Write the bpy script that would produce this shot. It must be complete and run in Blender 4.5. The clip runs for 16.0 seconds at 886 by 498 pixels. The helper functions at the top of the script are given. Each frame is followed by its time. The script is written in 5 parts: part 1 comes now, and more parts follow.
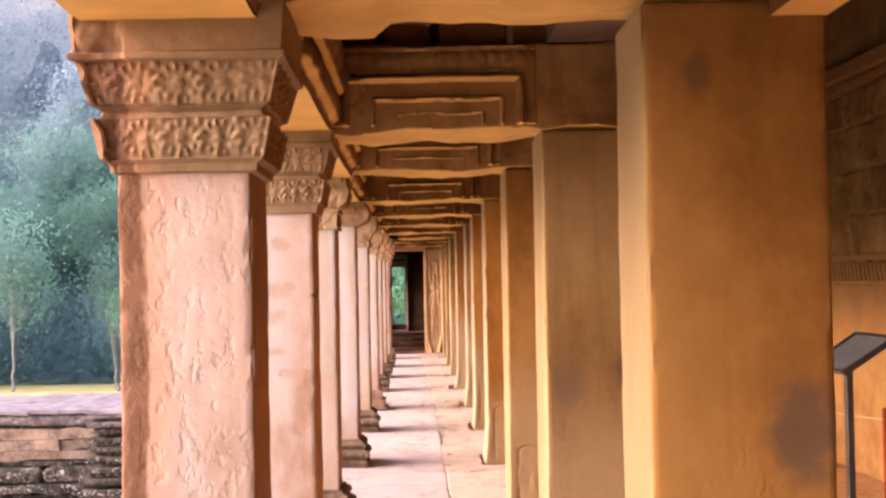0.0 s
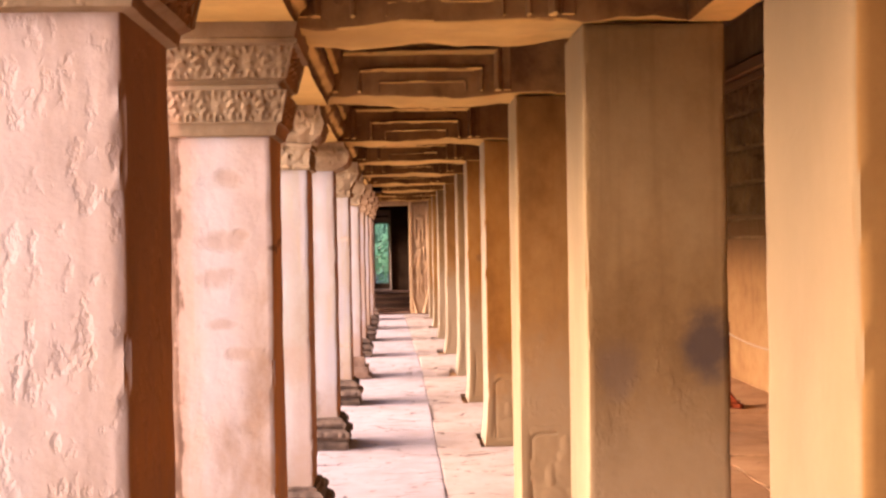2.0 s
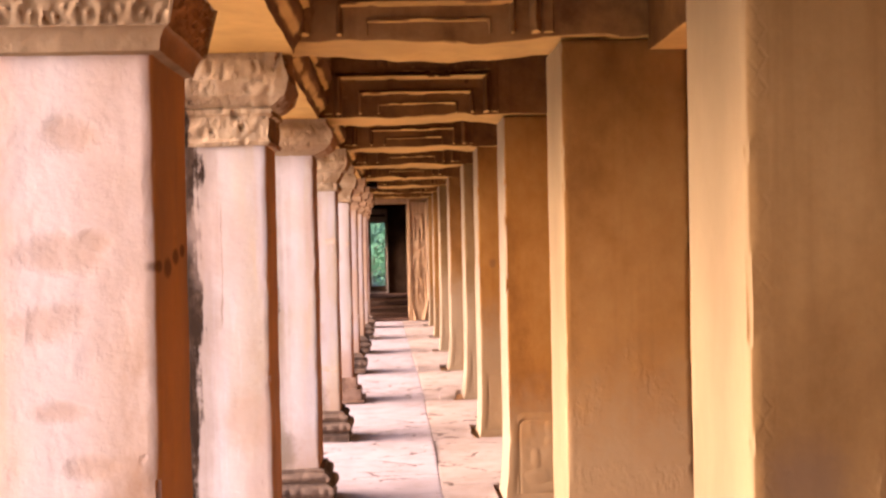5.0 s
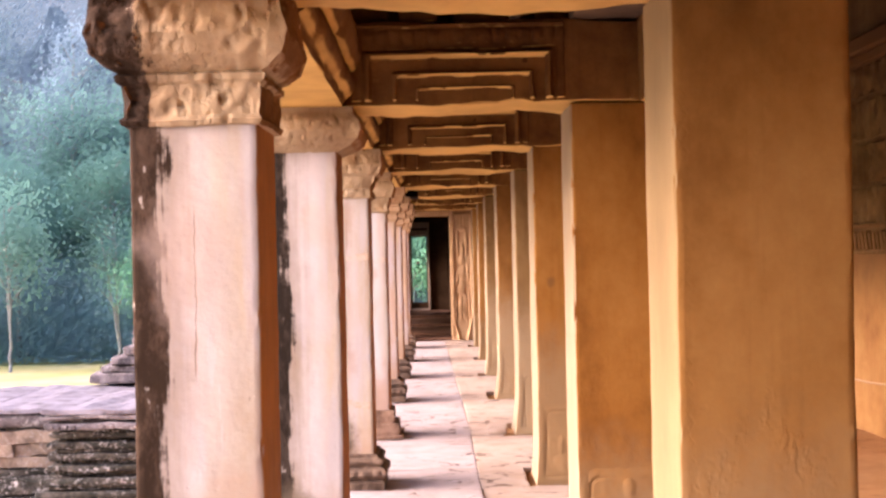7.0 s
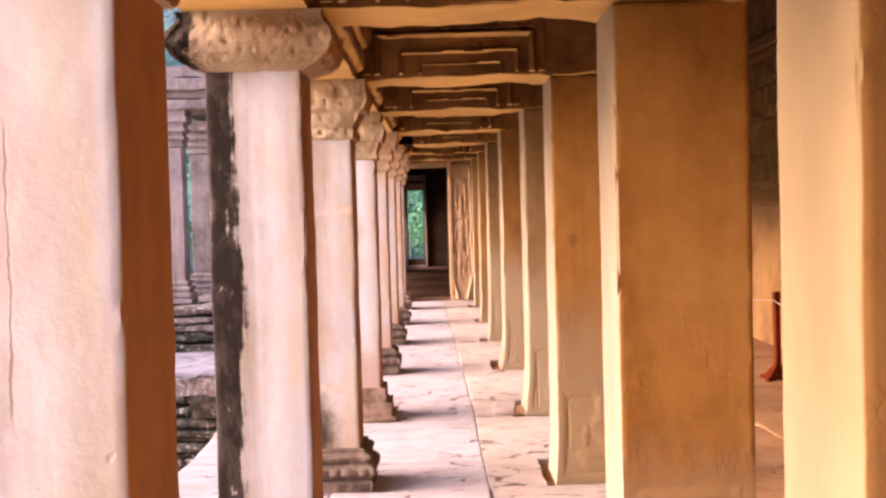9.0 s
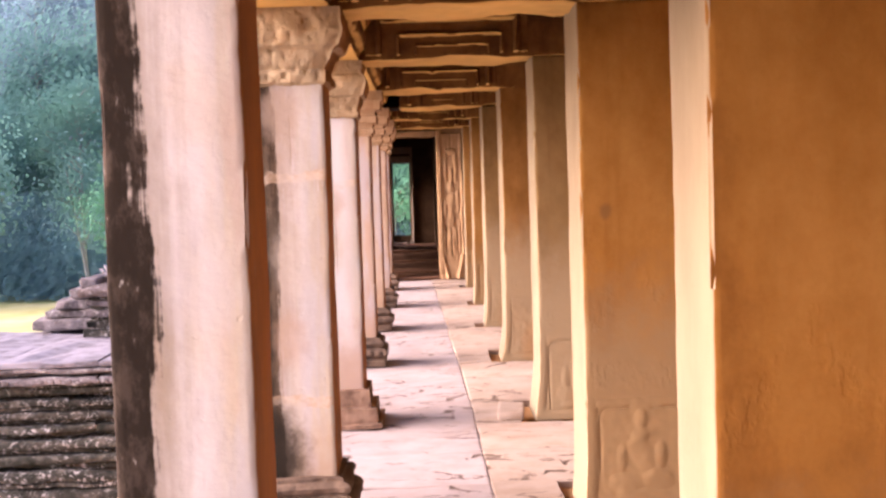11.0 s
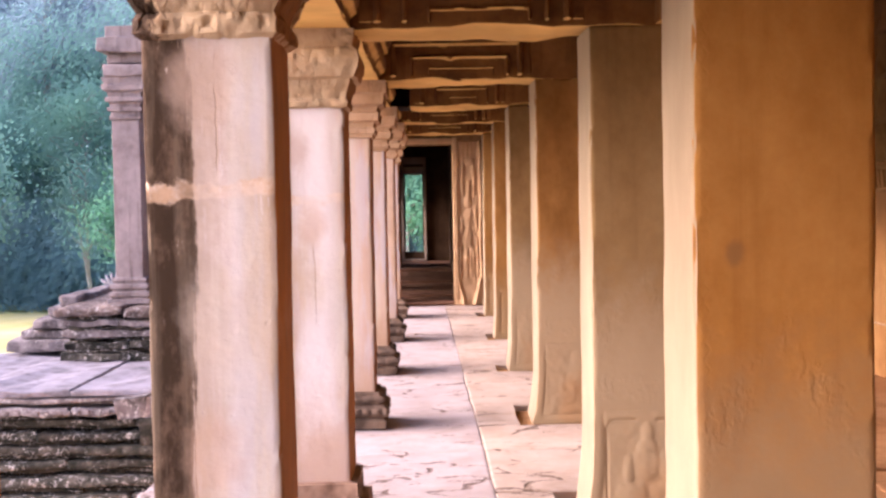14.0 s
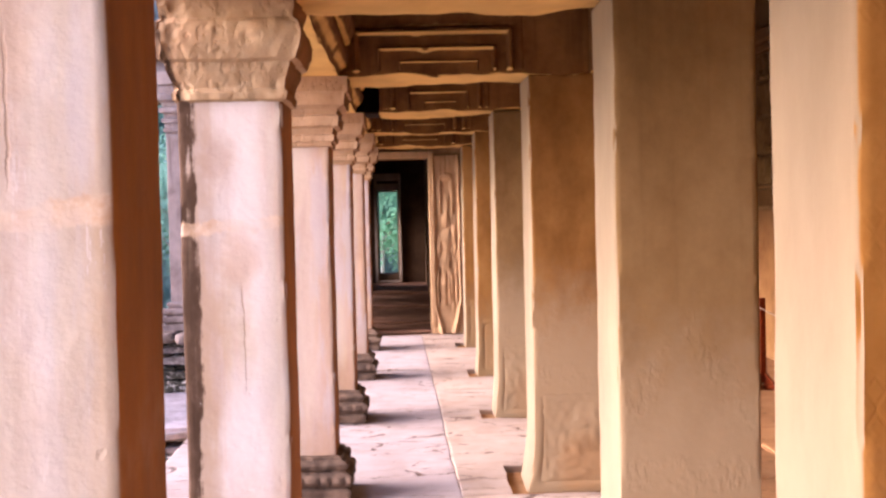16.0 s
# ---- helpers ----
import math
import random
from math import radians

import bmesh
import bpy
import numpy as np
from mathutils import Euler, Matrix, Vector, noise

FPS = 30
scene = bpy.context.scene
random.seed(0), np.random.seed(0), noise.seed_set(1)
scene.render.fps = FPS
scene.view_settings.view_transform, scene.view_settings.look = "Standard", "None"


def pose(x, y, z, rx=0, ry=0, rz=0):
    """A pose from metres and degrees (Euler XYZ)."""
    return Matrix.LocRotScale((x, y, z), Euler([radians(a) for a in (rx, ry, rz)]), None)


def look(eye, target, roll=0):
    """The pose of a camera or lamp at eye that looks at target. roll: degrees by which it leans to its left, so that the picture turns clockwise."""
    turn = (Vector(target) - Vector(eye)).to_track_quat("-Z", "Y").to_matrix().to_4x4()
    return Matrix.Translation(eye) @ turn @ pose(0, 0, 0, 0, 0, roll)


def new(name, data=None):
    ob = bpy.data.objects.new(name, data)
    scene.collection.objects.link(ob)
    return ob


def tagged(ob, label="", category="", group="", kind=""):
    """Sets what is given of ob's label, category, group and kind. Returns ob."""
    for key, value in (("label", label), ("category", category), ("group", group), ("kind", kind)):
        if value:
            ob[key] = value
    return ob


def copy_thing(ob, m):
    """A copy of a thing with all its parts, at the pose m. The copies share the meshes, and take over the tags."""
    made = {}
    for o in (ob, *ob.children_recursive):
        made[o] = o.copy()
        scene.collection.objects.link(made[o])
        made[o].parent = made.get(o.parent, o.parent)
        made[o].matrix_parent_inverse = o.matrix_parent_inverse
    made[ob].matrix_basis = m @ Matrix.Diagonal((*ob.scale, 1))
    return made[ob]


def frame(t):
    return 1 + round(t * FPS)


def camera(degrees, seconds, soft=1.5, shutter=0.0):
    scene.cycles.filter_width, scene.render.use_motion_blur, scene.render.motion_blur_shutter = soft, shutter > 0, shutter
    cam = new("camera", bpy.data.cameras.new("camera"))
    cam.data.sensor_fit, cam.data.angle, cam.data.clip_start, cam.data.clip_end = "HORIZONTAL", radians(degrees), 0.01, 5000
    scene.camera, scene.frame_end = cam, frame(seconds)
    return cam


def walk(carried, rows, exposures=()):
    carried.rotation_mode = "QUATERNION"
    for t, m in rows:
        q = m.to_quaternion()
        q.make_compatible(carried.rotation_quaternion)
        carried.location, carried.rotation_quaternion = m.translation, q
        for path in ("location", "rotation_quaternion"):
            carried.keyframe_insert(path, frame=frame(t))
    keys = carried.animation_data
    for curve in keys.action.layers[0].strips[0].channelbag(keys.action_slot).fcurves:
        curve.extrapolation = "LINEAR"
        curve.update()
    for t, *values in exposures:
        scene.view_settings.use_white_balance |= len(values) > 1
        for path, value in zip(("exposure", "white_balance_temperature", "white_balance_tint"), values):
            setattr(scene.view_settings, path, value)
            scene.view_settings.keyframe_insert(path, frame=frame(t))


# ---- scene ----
cam = camera(39.2, 16.0, soft=2.6)
PATH = [
    (0.0, -0.012, 0.050, 1.620, -1.33, 1.37, 1.08),
    (0.5, -0.026, 0.442, 1.599, -1.33, 1.09, 1.12),
    (1.0, -0.056, 0.818, 1.600, -1.81, 0.29, 1.03),
    (1.5, -0.064, 1.191, 1.571, -2.13, -0.04, 0.95),
    (2.0, -0.055, 1.556, 1.582, -2.14, -0.56, 1.03),
    (2.5, -0.066, 1.920, 1.595, -2.61, -0.73, 1.34),
    (3.0, -0.073, 2.275, 1.580, -2.72, -0.51, 1.75),
    (5.5, -0.047, 3.897, 1.612, -2.11, -0.59, 1.01),
    (6.0, -0.064, 4.262, 1.624, -1.82, -0.04, 0.95),
    (6.5, -0.060, 4.559, 1.573, -1.04, 0.71, 1.01),
    (7.0, -0.050, 4.920, 1.600, -0.33, 0.12, 1.27),
    (7.5, -0.067, 5.296, 1.608, -0.32, -0.14, 1.39),
    (8.0, -0.084, 5.672, 1.625, -0.53, -0.65, 1.51),
    (8.5, -0.055, 6.043, 1.612, -0.24, -1.36, 1.45),
    (9.0, -0.053, 6.397, 1.588, -0.47, -1.98, 1.52),
    (11.5, -0.105, 8.255, 1.528, -1.20, -3.64, 1.82),
    (12.0, -0.092, 8.635, 1.548, -1.02, -4.17, 1.93),
    (12.5, -0.094, 9.009, 1.550, -0.97, -4.12, 2.01),
    (13.0, -0.089, 9.370, 1.551, -0.81, -3.95, 1.89),
    (13.5, -0.069, 9.693, 1.558, -0.41, -3.58, 1.48),
    (14.0, -0.082, 10.037, 1.548, -0.50, -2.52, 1.01),
    (14.5, -0.123, 10.404, 1.553, -1.22, -1.75, 0.64),
    (15.0, -0.099, 10.766, 1.544, -1.28, -1.09, 0.69),
    (15.5, -0.066, 11.136, 1.557, -1.32, -1.26, 0.94),
    (16.0, -0.061, 11.498, 1.565, -1.60, -1.75, 1.31),
]
walk(cam, [(t, pose(x, y, z, 90 + pitch, roll, yaw)) for t, x, y, z, yaw, pitch, roll in PATH],
     exposures=[(0.0, 2.05, 6850, 38), (3.0, 2.03, 6700, 40), (6.5, 2.08, 6550, 38), (7.5, 2.10, 6250, 36), (9.0, 2.06, 6350, 38), (12.5, 1.95, 6150, 37), (14.0, 1.96, 5950, 36), (16.0, 2.0, 5950, 37)])

# ---- light: bright hazy daylight from the open side ----
world = bpy.data.worlds.new("world")
scene.world = world
world.use_nodes = True
wn = world.node_tree.nodes
sky = wn.new("ShaderNodeTexSky")
sky.sky_type = "NISHITA"
sky.sun_disc = False
sky.sun_elevation = radians(19)
sky.sun_rotation = radians(268)
sky.dust_density = 4.0
wn["Background"].inputs["Strength"].default_value = 0.15
world.node_tree.links.new(sky.outputs[0], wn["Background"].inputs["Color"])
sun_data = bpy.data.lights.new("sun", "SUN")
sun_data.energy = 3.9
sun_data.angle = radians(68)
sun_data.color = (1.0, 0.93, 0.83)
sun = new("sun", sun_data)
sun.matrix_world = look((-20, -0.6, 6.9), (0, 0, 0))

# ---- materials ----
def nodes_of(name):
    m = bpy.data.materials.new(name)
    m.use_nodes = True
    nt = m.node_tree
    return m, nt, nt.nodes["Principled BSDF"]


def n_noise(nt, vec, scale, detail=6.0, rough=0.6):
    n = nt.nodes.new("ShaderNodeTexNoise")
    n.inputs["Scale"].default_value = scale
    n.inputs["Detail"].default_value = detail
    n.inputs["Roughness"].default_value = rough
    nt.links.new(vec, n.inputs["Vector"])
    return n.outputs["Fac"]


def n_ramp(nt, fac, stops):
    r = nt.nodes.new("ShaderNodeValToRGB")
    e = r.color_ramp.elements
    while len(e) < len(stops):
        e.new(0.5)
    for el, (at, col) in zip(e, stops):
        el.position = at
        el.color = (*col, 1) if len(col) == 3 else col
    nt.links.new(fac, r.inputs[0])
    return r.outputs["Color"]


def n_math(nt, op, a, b=None, clamp=False):
    n = nt.nodes.new("ShaderNodeMath")
    n.operation = op
    n.use_clamp = clamp
    for i, v in enumerate((a, b)):
        if v is None:
            continue
        if isinstance(v, (int, float)):
            n.inputs[i].default_value = v
        else:
            nt.links.new(v, n.inputs[i])
    return n.outputs[0]


def n_mix(nt, fac, a, b, kind="MIX"):
    n = nt.nodes.new("ShaderNodeMixRGB")
    n.blend_type = kind
    for i, v in enumerate((fac, a, b)):
        if isinstance(v, (int, float)):
            n.inputs[i].default_value = v
        elif isinstance(v, tuple):
            n.inputs[i].default_value = (*v, 1)
        else:
            nt.links.new(v, n.inputs[i])
    return n.outputs[0]


def n_step(nt, v, lo, hi):
    n = nt.nodes.new("ShaderNodeMapRange")
    n.interpolation_type = "SMOOTHSTEP"
    n.inputs["From Min"].default_value, n.inputs["From Max"].default_value = lo, hi
    nt.links.new(v, n.inputs["Value"])
    return n.outputs[0]


def n_coords(nt, space="Object", stretch=(1, 1, 1)):
    c = nt.nodes.new("ShaderNodeTexCoord")
    m = nt.nodes.new("ShaderNodeMapping")
    m.inputs["Scale"].default_value = stretch
    nt.links.new(c.outputs[space], m.inputs["Vector"])
    s = nt.nodes.new("ShaderNodeSeparateXYZ")
    nt.links.new(c.outputs[space], s.inputs[0])
    return m.outputs[0], s.outputs


def n_bump(nt, bsdf, layers):
    """layers: (height socket, strength, distance)"""
    last = None
    for h, strength, dist in layers:
        b = nt.nodes.new("ShaderNodeBump")
        b.inputs["Strength"].default_value = strength
        b.inputs["Distance"].default_value = dist
        nt.links.new(h, b.inputs["Height"])
        if last is not None:
            nt.links.new(last, b.inputs["Normal"])
        last = b.outputs[0]
    nt.links.new(last, bsdf.inputs["Normal"])


def stone(name, light, mid, dark, grain=60.0, patch=1.6, relief=0.5, pits=0.0, rough=0.9,
          stain_x=None, stain_col=(0.05, 0.04, 0.035), streak=0.35, bands=(), blots=(), low=None, vary=0.0, tall=1.0, face_light=(), top_dark=None, scars=(), cracks=None, bleach=None, fissures=(), stain_wob=1.0, tracery=0.0, border=0.0, spread=0.18, lichen=0.0, side_blots=(), mottle=0.0):
    """Weathered sandstone. stain_x: a crust on the side x below that value; bands: heights of pale joints;
    blots: (x, z, radius, colour, amount) marks; low: (height, colour) discoloured foot."""
    m, nt, b = nodes_of(name)
    vec, xyz = n_coords(nt, "Object", (1, 1, tall))
    even, _ = n_coords(nt)
    info = nt.nodes.new("ShaderNodeObjectInfo")
    off = nt.nodes.new("ShaderNodeVectorMath")
    off.operation = "MULTIPLY_ADD"
    off.inputs[1].default_value = (7, 11, 5)
    nt.links.new(info.outputs["Random"], off.inputs[0])
    nt.links.new(vec, off.inputs[2])
    vec = off.outputs[0]
    big = n_noise(nt, vec, patch, 8, 0.65)
    fine = n_noise(nt, even, grain, 5, 0.7)
    midn = n_noise(nt, even, 9.0, 6, 0.65)
    col = n_ramp(nt, big, [(0.5 - spread, dark), (0.5, mid), (0.5 + spread, light)])
    col = n_mix(nt, 0.17, col, n_ramp(nt, midn, [(0.35, dark), (0.65, light)]))
    col = n_mix(nt, 0.06, col, n_ramp(nt, fine, [(0.3, (0.25, 0.25, 0.25)), (0.7, (0.75, 0.75, 0.75))]), "OVERLAY")
    if streak:
        st = nt.nodes.new("ShaderNodeMapping")
        st.inputs["Scale"].default_value = (9, 9, 0.7)
        nt.links.new(vec, st.inputs["Vector"])
        s = n_noise(nt, st.outputs[0], 1.3, 5, 0.6)
        col = n_mix(nt, n_math(nt, "MULTIPLY", n_step(nt, s, 0.52, 0.72), streak), col, dark)
    if mottle:      # cream, rosy and bluish sheets left by water running down
        sheet = nt.nodes.new("ShaderNodeMapping")
        sheet.inputs["Scale"].default_value = (3.2, 3.2, 1.1)
        nt.links.new(vec, sheet.inputs["Vector"])
        for at, tone in ((0.0, (0.50, 0.40, 0.27)), (17.0, (0.43, 0.31, 0.26)), (31.0, (0.44, 0.425, 0.46))):
            sh = nt.nodes.new("ShaderNodeVectorMath")
            sh.operation = "ADD"
            sh.inputs[1].default_value = (at, at, at)
            nt.links.new(sheet.outputs[0], sh.inputs[0])
            col = n_mix(nt, n_math(nt, "MULTIPLY", n_step(nt, n_noise(nt, sh.outputs[0], 1.5, 6, 0.6), 0.50, 0.60), mottle), col, tone)
    if bleach:      # lime-white runs down the middle of the face
        cx_, run_ = bleach[1], bleach[2]
        off_x = n_math(nt, "ABSOLUTE", n_math(nt, "ADD", n_math(nt, "SUBTRACT", xyz[0], cx_), n_math(nt, "MULTIPLY", n_math(nt, "SUBTRACT", big, 0.5), 0.22)))
        soft = n_math(nt, "MULTIPLY", n_step(nt, off_x, 0.15, 0.05), n_step(nt, n_noise(nt, vec, 2.6, 4, 0.5), 0.34, 0.54))
        col = n_mix(nt, n_math(nt, "MULTIPLY", soft, bleach[0]), col, (0.55, 0.505, 0.49))
        if run_:
            mp2 = nt.nodes.new("ShaderNodeMapping")
            mp2.inputs["Scale"].default_value = (14, 14, 3.6)
            nt.links.new(vec, mp2.inputs["Vector"])
            run2 = n_math(nt, "MULTIPLY", n_step(nt, n_noise(nt, mp2.outputs[0], 2.0, 8, 0.75), 0.585, 0.605), n_step(nt, n_noise(nt, vec, 3.0, 2, 0.5), 0.5, 0.6))
            col = n_mix(nt, n_math(nt, "MULTIPLY", run2, run_), col, (0.60, 0.565, 0.585))
    fissure = None
    if fissures:    # thin wandering cracks down the shaft
        mp3 = nt.nodes.new("ShaderNodeMapping")
        mp3.inputs["Scale"].default_value = (0, 0, 1)
        nt.links.new(even, mp3.inputs["Vector"])
        sway = n_math(nt, "MULTIPLY", n_math(nt, "SUBTRACT", n_noise(nt, mp3.outputs[0], 2.6, 8, 0.68), 0.5), 0.055)
        for fx_, z0_, z1_ in fissures:
            line = n_math(nt, "ABSOLUTE", n_math(nt, "SUBTRACT", n_math(nt, "ADD", xyz[0], sway), fx_))
            reach = n_step(nt, n_math(nt, "ABSOLUTE", n_math(nt, "SUBTRACT", xyz[2], (z0_ + z1_) / 2)), (z1_ - z0_) / 2, (z1_ - z0_) / 2 - 0.06)
            f = n_math(nt, "MULTIPLY", n_step(nt, n_math(nt, "ADD", line, n_math(nt, "MULTIPLY", n_math(nt, "SUBTRACT", midn, 0.5), 0.007)), 0.0030, 0.0010), n_math(nt, "MULTIPLY", reach, n_step(nt, n_noise(nt, even, 6.0, 3), 0.36, 0.46)))
            fissure = f if fissure is None else n_math(nt, "MAXIMUM", fissure, f)
        col = n_mix(nt, n_math(nt, "MULTIPLY", fissure, 0.6), col, (0.16, 0.09, 0.05))
    if low:
        edge = n_math(nt, "ADD", xyz[2], n_math(nt, "MULTIPLY", n_math(nt, "SUBTRACT", midn, 0.5), 0.5))
        f = n_step(nt, edge, low[0] + 0.35, low[0] - 0.25)
        col = n_mix(nt, n_math(nt, "MULTIPLY", f, 0.85), col, low[1])
    if vary:
        v = n_math(nt, "ADD", n_math(nt, "MULTIPLY", info.outputs["Random"], vary), 1 - vary / 2)
        hsv = nt.nodes.new("ShaderNodeHueSaturation")
        nt.links.new(v, hsv.inputs["Value"])
        nt.links.new(col, hsv.inputs["Color"])
        col = hsv.outputs[0]
    if stain_x is not None:
        wob = n_math(nt, "ADD", n_math(nt, "MULTIPLY", n_math(nt, "SUBTRACT", midn, 0.5), 0.08),
                     n_math(nt, "MULTIPLY", n_math(nt, "SUBTRACT", big, 0.5), 0.13))
        run = nt.nodes.new("ShaderNodeMapping")
        run.inputs["Scale"].default_value = (14, 14, 1.5)
        nt.links.new(vec, run.inputs["Vector"])
        wob = n_math(nt, "ADD", wob, n_math(nt, "MULTIPLY", n_math(nt, "SUBTRACT", n_noise(nt, run.outputs[0], 1.6, 5, 0.65), 0.5), 0.14))
        wob = n_math(nt, "MULTIPLY", wob, stain_wob)
        f = n_step(nt, n_math(nt, "ADD", xyz[0], wob), stain_x + 0.009, stain_x - 0.009)
        crust = n_mix(nt, n_step(nt, n_noise(nt, vec, 15, 8, 0.72), 0.45, 0.62), stain_col, tuple(min(1, (2.4 if stain_col[0] < 0.06 else 1.35) * c + 0.006) for c in stain_col))
        crust = n_mix(nt, n_step(nt, n_noise(nt, vec, 30, 3), 0.68, 0.76), crust, tuple(0.6 * c + 0.1 for c in mid))
        if stain_col[0] > 0.03:
            crust = n_mix(nt, n_math(nt, "MULTIPLY", n_step(nt, n_noise(nt, run.outputs[0], 0.9, 6, 0.62), 0.50, 0.66), 0.5), crust, tuple(0.36 * c + 0.4 * q for c, q in zip(dark, stain_col)))
        fringe = n_step(nt, n_math(nt, "ADD", xyz[0], n_math(nt, "MULTIPLY", wob, 1.5)), stain_x + 0.13, stain_x - 0.005)
        col = n_mix(nt, n_math(nt, "MULTIPLY", fringe, 0.6), col, tuple(0.5 * c + 2.2 * q for c, q in zip(dark, stain_col)))
        col = n_mix(nt, f, col, crust)
    for z in bands:
        w = n_math(nt, "ADD", xyz[2], n_math(nt, "MULTIPLY", n_math(nt, "SUBTRACT", midn, 0.5), 0.09))
        f = n_step(nt, n_math(nt, "ABSOLUTE", n_math(nt, "SUBTRACT", w, z)), 0.027, 0.018)
        f = n_math(nt, "MULTIPLY", f, n_step(nt, n_noise(nt, even, 5.0, 4, 0.6), 0.34, 0.60))
        col = n_mix(nt, n_math(nt, "MULTIPLY", f, 0.85), col, n_mix(nt, n_step(nt, n_noise(nt, even, 12, 5, 0.7), 0.42, 0.58), (0.56, 0.445, 0.345), (0.48, 0.33, 0.21)))
    for axis, sign, face_col, amount in face_light:   # bounce, daylight and shade put into the colour by face direction
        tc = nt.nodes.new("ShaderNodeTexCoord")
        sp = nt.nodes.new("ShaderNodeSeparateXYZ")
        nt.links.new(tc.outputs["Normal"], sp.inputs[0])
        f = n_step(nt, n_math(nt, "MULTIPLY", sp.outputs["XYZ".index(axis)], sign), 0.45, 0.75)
        face_tone = n_mix(nt, n_step(nt, big, 0.3, 0.7), face_col, tuple((0.5 if axis == "X" and sign > 0 else 0.65) * q for q in face_col))
        col = n_mix(nt, n_math(nt, "MULTIPLY", f, amount), col, face_tone)
    # colour darkens above the given height, with a ragged edge
    if top_dark:
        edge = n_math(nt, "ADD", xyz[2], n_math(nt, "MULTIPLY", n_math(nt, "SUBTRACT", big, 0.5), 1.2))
        col = n_mix(nt, n_math(nt, "MULTIPLY", n_step(nt, edge, top_dark[0] - 0.3, top_dark[0] + 0.3), 0.85), col, top_dark[1])
    for bx, bz, rad, bcol, amount in blots:
        dx = n_math(nt, "SUBTRACT", xyz[0], bx)
        dz = n_math(nt, "MULTIPLY", n_math(nt, "SUBTRACT", xyz[2], bz), 0.7)
        d = n_math(nt, "SQRT", n_math(nt, "ADD", n_math(nt, "MULTIPLY", dx, dx), n_math(nt, "MULTIPLY", dz, dz)))
        d = n_math(nt, "ADD", d, n_math(nt, "MULTIPLY", n_math(nt, "SUBTRACT", midn, 0.5), rad * 0.9))
        f = n_step(nt, d, rad, rad * 0.35)
        col = n_mix(nt, n_math(nt, "MULTIPLY", f, amount), col, bcol)
    for by, bz, rad in side_blots:      # dark spots on the aisle side
        dy, dz = n_math(nt, "SUBTRACT", xyz[1], by), n_math(nt, "MULTIPLY", n_math(nt, "SUBTRACT", xyz[2], bz), 2.4)
        d = n_math(nt, "SQRT", n_math(nt, "ADD", n_math(nt, "MULTIPLY", dy, dy), n_math(nt, "MULTIPLY", dz, dz)))
        d = n_math(nt, "ADD", d, n_math(nt, "MULTIPLY", n_math(nt, "SUBTRACT", midn, 0.5), rad))
        col = n_mix(nt, n_math(nt, "MULTIPLY", n_step(nt, d, rad, rad * 0.5), n_math(nt, "MULTIPLY", n_step(nt, xyz[0], 0.15, 0.165), 0.75)), col, (0.07, 0.025, 0.008))
    if lichen:      # pale crusts in ragged colonies
        spot = n_math(nt, "MULTIPLY", n_step(nt, n_noise(nt, vec, 13, 8, 0.75), 0.53, 0.59), n_step(nt, n_noise(nt, vec, 2.1, 4, 0.6), 0.40, 0.56))
        col = n_mix(nt, n_math(nt, "MULTIPLY", spot, lichen), col, (0.46, 0.44, 0.43))
    hollow = None
    crack = None
    if cracks:      # short ragged fissures, mostly across the lane, packed with dirt
        warp = nt.nodes.new("ShaderNodeTexNoise")
        warp.inputs["Scale"].default_value = 7
        warp.inputs["Detail"].default_value = 5
        nt.links.new(vec, warp.inputs["Vector"])
        add = nt.nodes.new("ShaderNodeVectorMath")
        add.operation = "MULTIPLY_ADD"
        add.inputs[1].default_value = (0.22, 0.22, 0)
        nt.links.new(warp.outputs["Color"], add.inputs[0])
        nt.links.new(vec, add.inputs[2])
        squash = nt.nodes.new("ShaderNodeMapping")
        squash.inputs["Scale"].default_value = (0.9, 2.6, 0.0)
        nt.links.new(add.outputs[0], squash.inputs["Vector"])
        vor = nt.nodes.new("ShaderNodeTexVoronoi")
        vor.feature = "DISTANCE_TO_EDGE"
        vor.inputs["Scale"].default_value = 1.7
        nt.links.new(squash.outputs[0], vor.inputs["Vector"])
        crack = n_math(nt, "MULTIPLY", n_step(nt, vor.outputs["Distance"], 0.03, 0.008), n_step(nt, n_noise(nt, vec, 5.0, 4, 0.6), 0.47, 0.55))
        dust = n_step(nt, n_noise(nt, vec, 2.6, 4, 0.55), 0.5, 0.66)
        col = n_mix(nt, n_math(nt, "MULTIPLY", dust, 0.5), col, light)
        col = n_mix(nt, n_math(nt, "MULTIPLY", crack, cracks), col, (0.07, 0.04, 0.025))
    for bx, bz, rx, rz in scars:
        dx = n_math(nt, "DIVIDE", n_math(nt, "SUBTRACT", xyz[0], bx), rx)
        dz = n_math(nt, "DIVIDE", n_math(nt, "SUBTRACT", xyz[2], bz), rz)
        d = n_math(nt, "ADD", n_math(nt, "MULTIPLY", dx, dx), n_math(nt, "MULTIPLY", dz, dz))
        d = n_math(nt, "ADD", d, n_math(nt, "MULTIPLY", n_math(nt, "SUBTRACT", n_noise(nt, even, 10, 5, 0.65), 0.5), 4.5))
        f = n_step(nt, d, 1.9, 0.0)
        hollow = f if hollow is None else n_math(nt, "MAXIMUM", hollow, f)
    if hollow is not None:
        col = n_mix(nt, n_math(nt, "MULTIPLY", hollow, 0.5), col, (0.36, 0.235, 0.155))
    nt.links.new(col, b.inputs["Base Color"])
    b.inputs["Roughness"].default_value = rough
    b.inputs["Specular IOR Level"].default_value = 0.09
